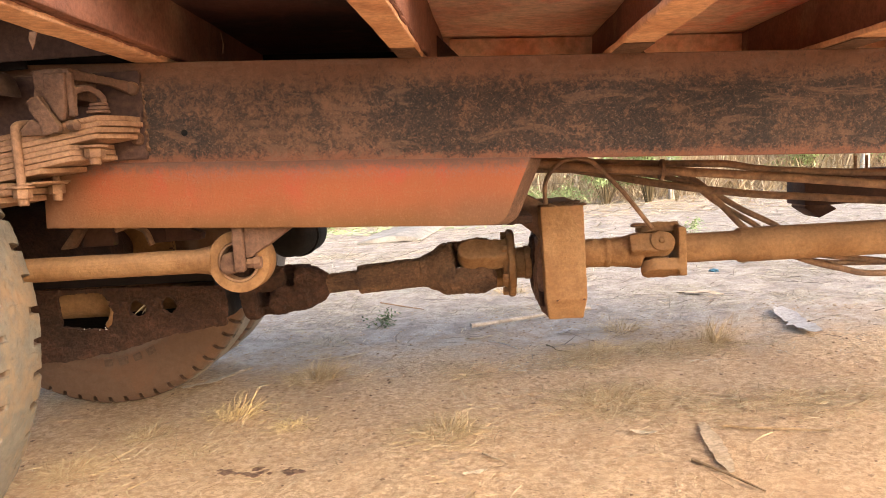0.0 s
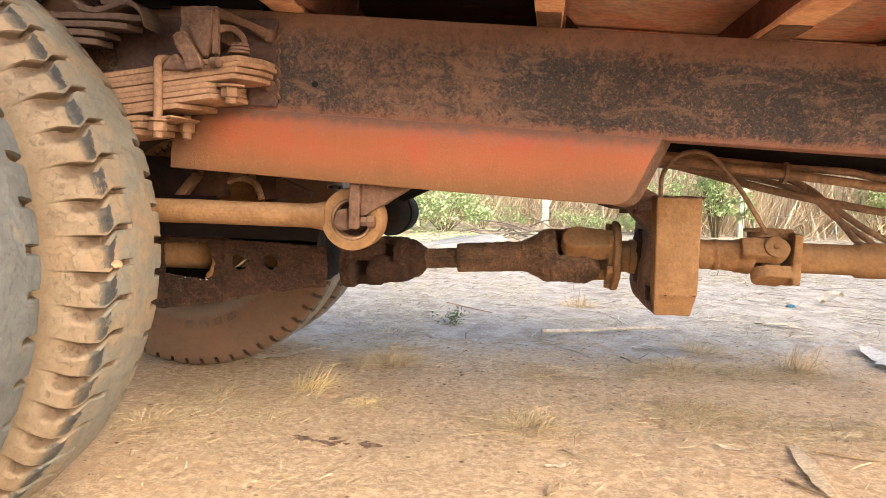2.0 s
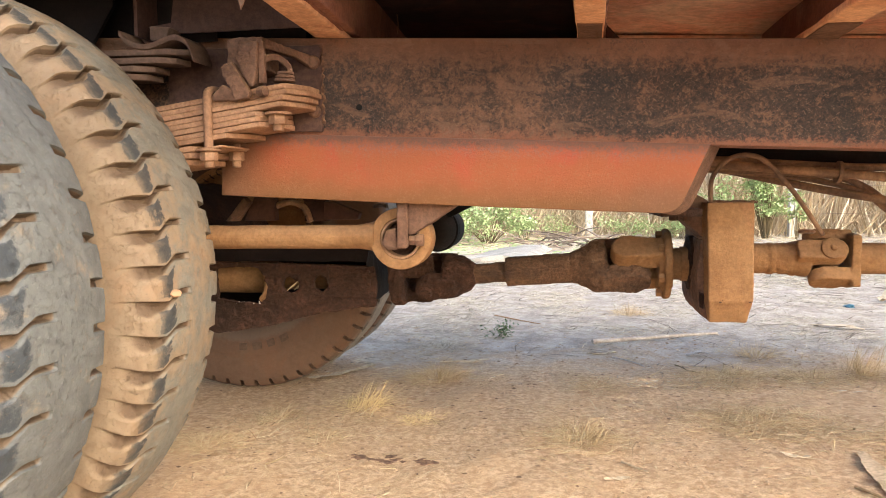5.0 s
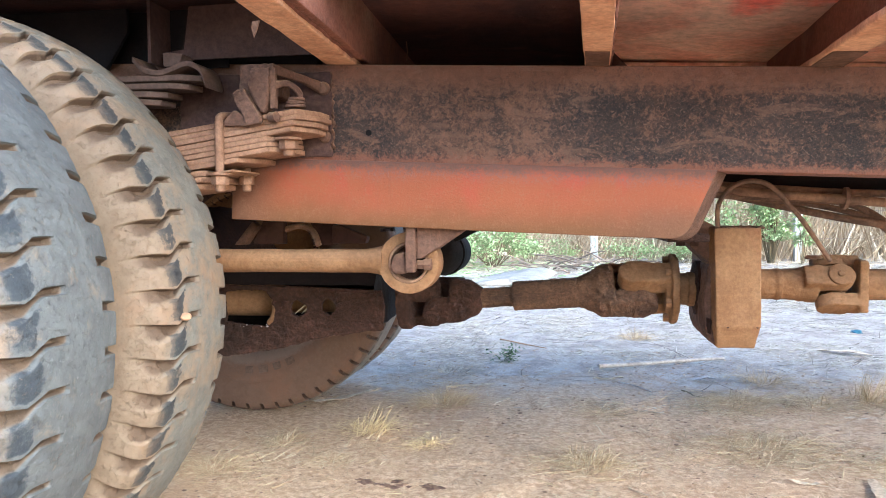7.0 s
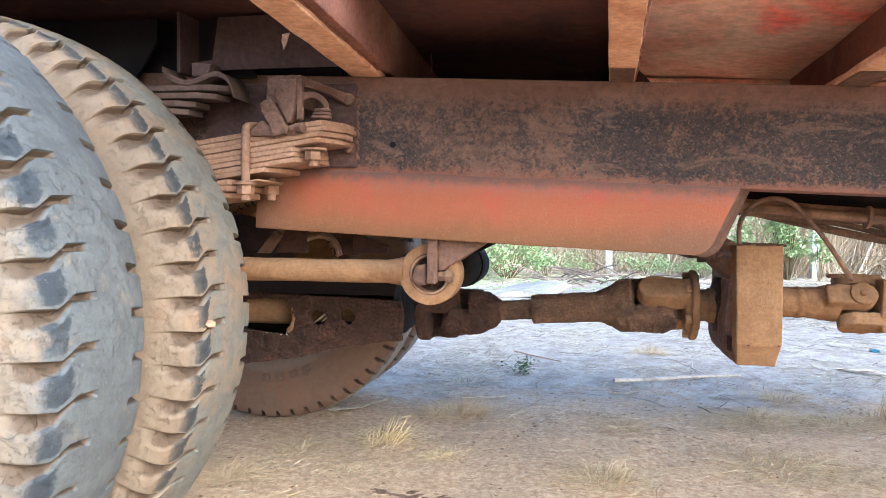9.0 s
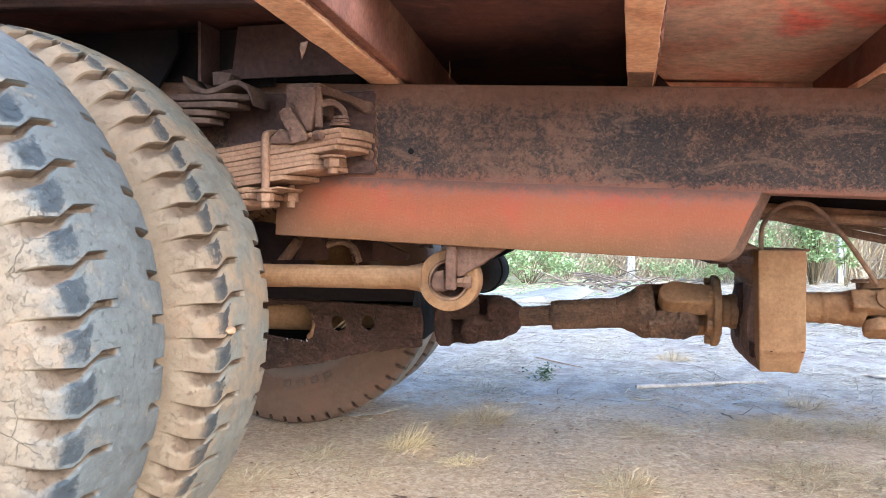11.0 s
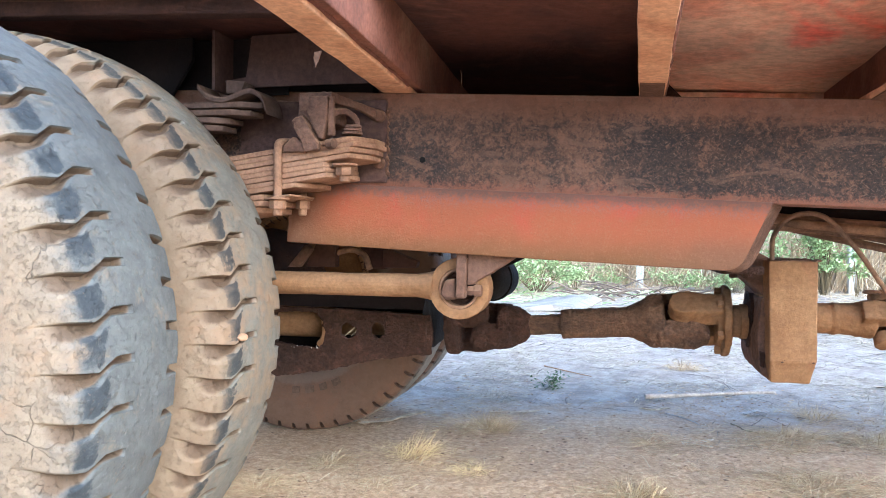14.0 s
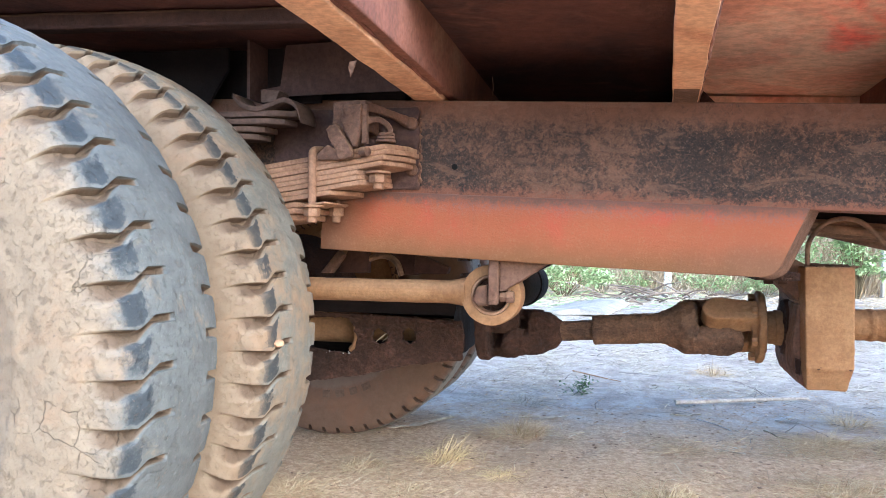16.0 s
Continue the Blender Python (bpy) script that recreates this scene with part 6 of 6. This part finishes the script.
def shrub(x, y, rad, h, n, size, label, seed, key="leaf"):
    """Stems that branch out of one root, with small leaves in uneven clumps."""
    rnd = random.Random(seed)
    bm = bmesh.new()
    tips = []
    for _ in range(max(5, int(n / 70))):
        a, k = rnd.uniform(0, 6.28), rnd.random() ** 0.6
        tip = Vector((rad * k * math.cos(a), rad * k * math.sin(a), h * rnd.uniform(0.35, 1.0) * (1 - 0.3 * k)))
        midp = tip * 0.5 + Vector((rnd.uniform(-.1, .1) * rad, rnd.uniform(-.1, .1) * rad, h * 0.08))
        tube(bm, [(0.1 * tip.x, 0.1 * tip.y, -0.02), midp, tip], lambda t: 0.006 * h * (1.2 - t), 5, 3)
        tips += [tip, midp * 1.2, midp.lerp(tip, 0.6)]
    bush = part("shrub", bm, M["stem"])
    bush.location = (x, y, gz(x, y))
    rows = []
    for _ in range(n):
        t = rnd.choice(tips)
        p = t + Vector((rnd.gauss(0, 1), rnd.gauss(0, 1), rnd.gauss(0, 0.8))) * rad * 0.13
        p.z = max(0.01, p.z)
        d = Vector((rnd.gauss(0, 1), rnd.gauss(0, 1), rnd.gauss(-0.1, 0.5))).normalized() * size * rnd.uniform(0.6, 1.3)
        rows.append((p, d, size * rnd.uniform(0.4, 0.65)))
    crown = new("leaves", leaf_quads(rows, "leaves", key))
    crown.parent = bush
    return tagged(bush, label, "shrub", group="shrubs along the fence")


shrub(0.06, 2.22, 0.15, 0.075, 130, 0.022, "small dark green weed in bare earth", 31, "weed")
for i, (x, y, rad, h, n, size) in enumerate(((-0.75, 9.2, 0.6, 0.85, 1900, 0.06), (-1.5, 8.6, 0.9, 0.8, 2200, 0.06), (-0.25, 10.0, 0.35, 0.6, 600, 0.06), (1.75, 10.4, 0.3, 0.35, 260, 0.05), (3.16, 10.0, 0.40, 1.45, 1700, 0.07), (2.55, 10.15, 0.45, 1.2, 1300, 0.07), (1.25, 10.2, 0.5, 0.4, 700, 0.05), (2.0, 10.0, 0.45, 0.42, 600, 0.05), (0.2, 10.3, 0.4, 0.45, 500, 0.05),
                                             (3.55, 9.9, 0.22, 1.0, 320, 0.07), (5.9, 11.0, 0.6, 1.5, 1500, 0.09), (-2.9, 9.3, 1.2, 1.2, 2400, 0.07),
                                             (2.45, 5.2, 0.2, 0.2, 160, 0.035), (7.6, 11.5, 0.8, 1.3, 1300, 0.09))):
    shrub(x, y, rad, h, n, size, "leafy green shrub growing at the fence" if y > 6 else "small green weed in the yard", 40 + i)
litter("ground_weeds", 1600, -4.0, 1.2, 7.2, 10.5, 0.05, 0.16, 0.02, "leaf", "low green weeds creeping over the yard's edge", 21, lambda x, y: 0.8 if x < -0.3 else 0.25)


def fence_post(x, y):
    bm = bmesh.new()
    box(bm, x - 0.055, x + 0.055, y - 0.055, y + 0.055, -0.2, 1.75)
    soften(bm, 0.012, 2)
    crust(bm, 0.12, 0.004, 8, x)
    tagged(part("fence_post", bm, M["concrete"]), "square weathered concrete fence post", "fence post", group="fence posts")


for x in (-5.1, -2.2, 0.68, 3.66, 6.6, 9.5, 12.4):
    fence_post(x, 10.55)
for z in (0.35, 0.75, 1.15, 1.55):
    bm = bmesh.new()
    tube(bm, [(-5.1, 10.48, z), (-2.2, 10.48, z - 0.02), (0.68, 10.48, z), (3.66, 10.48, z - 0.015), (6.6, 10.48, z), (9.5, 10.48, z), (12.4, 10.48, z)], 0.0028, 4, 3)
    tagged(part("fence_wire", bm, M["wire"]), "thin rusty fence wire strung between posts", "wire", group="fence wires")


def reeds(name, n, x0, x1, y0, y1, h0, h1, w, lean, key, seed, label, low=0.0):
    rnd = random.Random(seed)
    rows = []
    for _ in range(n):
        x, y = rnd.uniform(x0, x1), rnd.uniform(y0, y1)
        h = rnd.uniform(h0, h1)
        lx, ly = rnd.gauss(0, lean) * h, rnd.gauss(-0.05, lean) * h
        rows.append(((x, y, -0.03 + low * rnd.random()), (x + lx, y + ly, h * rnd.uniform(0.75, 1.0)), (rnd.uniform(-.1, .1) * h, 0, 0.05 * h), rnd.uniform(0.5, 1.5) * w))
    tagged(new(name, ribbons(rows, name, M[key])), label, "reeds", kind="stuff")


reeds("dry_reeds", 5200, -9, 17, 11.0, 13.4, 1.0, 2.6, 0.022, 0.16, "reed", 51, "stand of tall dry straw-coloured reeds behind the fence")
reeds("fallen_reeds", 1900, -6, 14, 10.3, 11.6, 0.35, 1.1, 0.016, 0.7, "reed", 52, "dry reeds bent and fallen along the fence")
reeds("far_reeds", 2600, -16, 26, 13.4, 17.0, 1.8, 3.2, 0.05, 0.12, "reed", 53, "dense dry reeds further back")
litter("fallen_straw", 2600, -4.0, 10.0, 7.8, 10.8, 0.1, 0.5, 0.010, "reed", "dry reed stalks lying in front of the fence", 22)


def twig_pile(x, y, n, rad, h, seed):
    rnd = random.Random(seed)
    bm = bmesh.new()
    for _ in range(n):
        a = rnd.uniform(0, 6.28)
        p = Vector((rnd.gauss(0, rad * 0.4), rnd.gauss(0, rad * 0.4), rnd.random() * h * 0.6))
        d = Vector((math.cos(a), math.sin(a), rnd.uniform(-0.1, 0.35))) * rad * rnd.uniform(0.4, 1.1)
        q = p + d
        q.z = max(0.01, q.z)
        tube(bm, [p, p.lerp(q, 0.5) + Vector((0, 0, 0.05 * rad)), q], lambda t: 0.011 * (1.1 - 0.7 * t), 5, 3)
    ob = part("twig_heap", bm, M["twig"])
    ob.location = (x, y, 0)
    tagged(ob, "heap of dry brown twigs and branches", "twigs", kind="stuff")


twig_pile(0.25, 8.4, 34, 0.55, 0.25, 61)
twig_pile(0.9, 8.9, 16, 0.5, 0.15, 62)
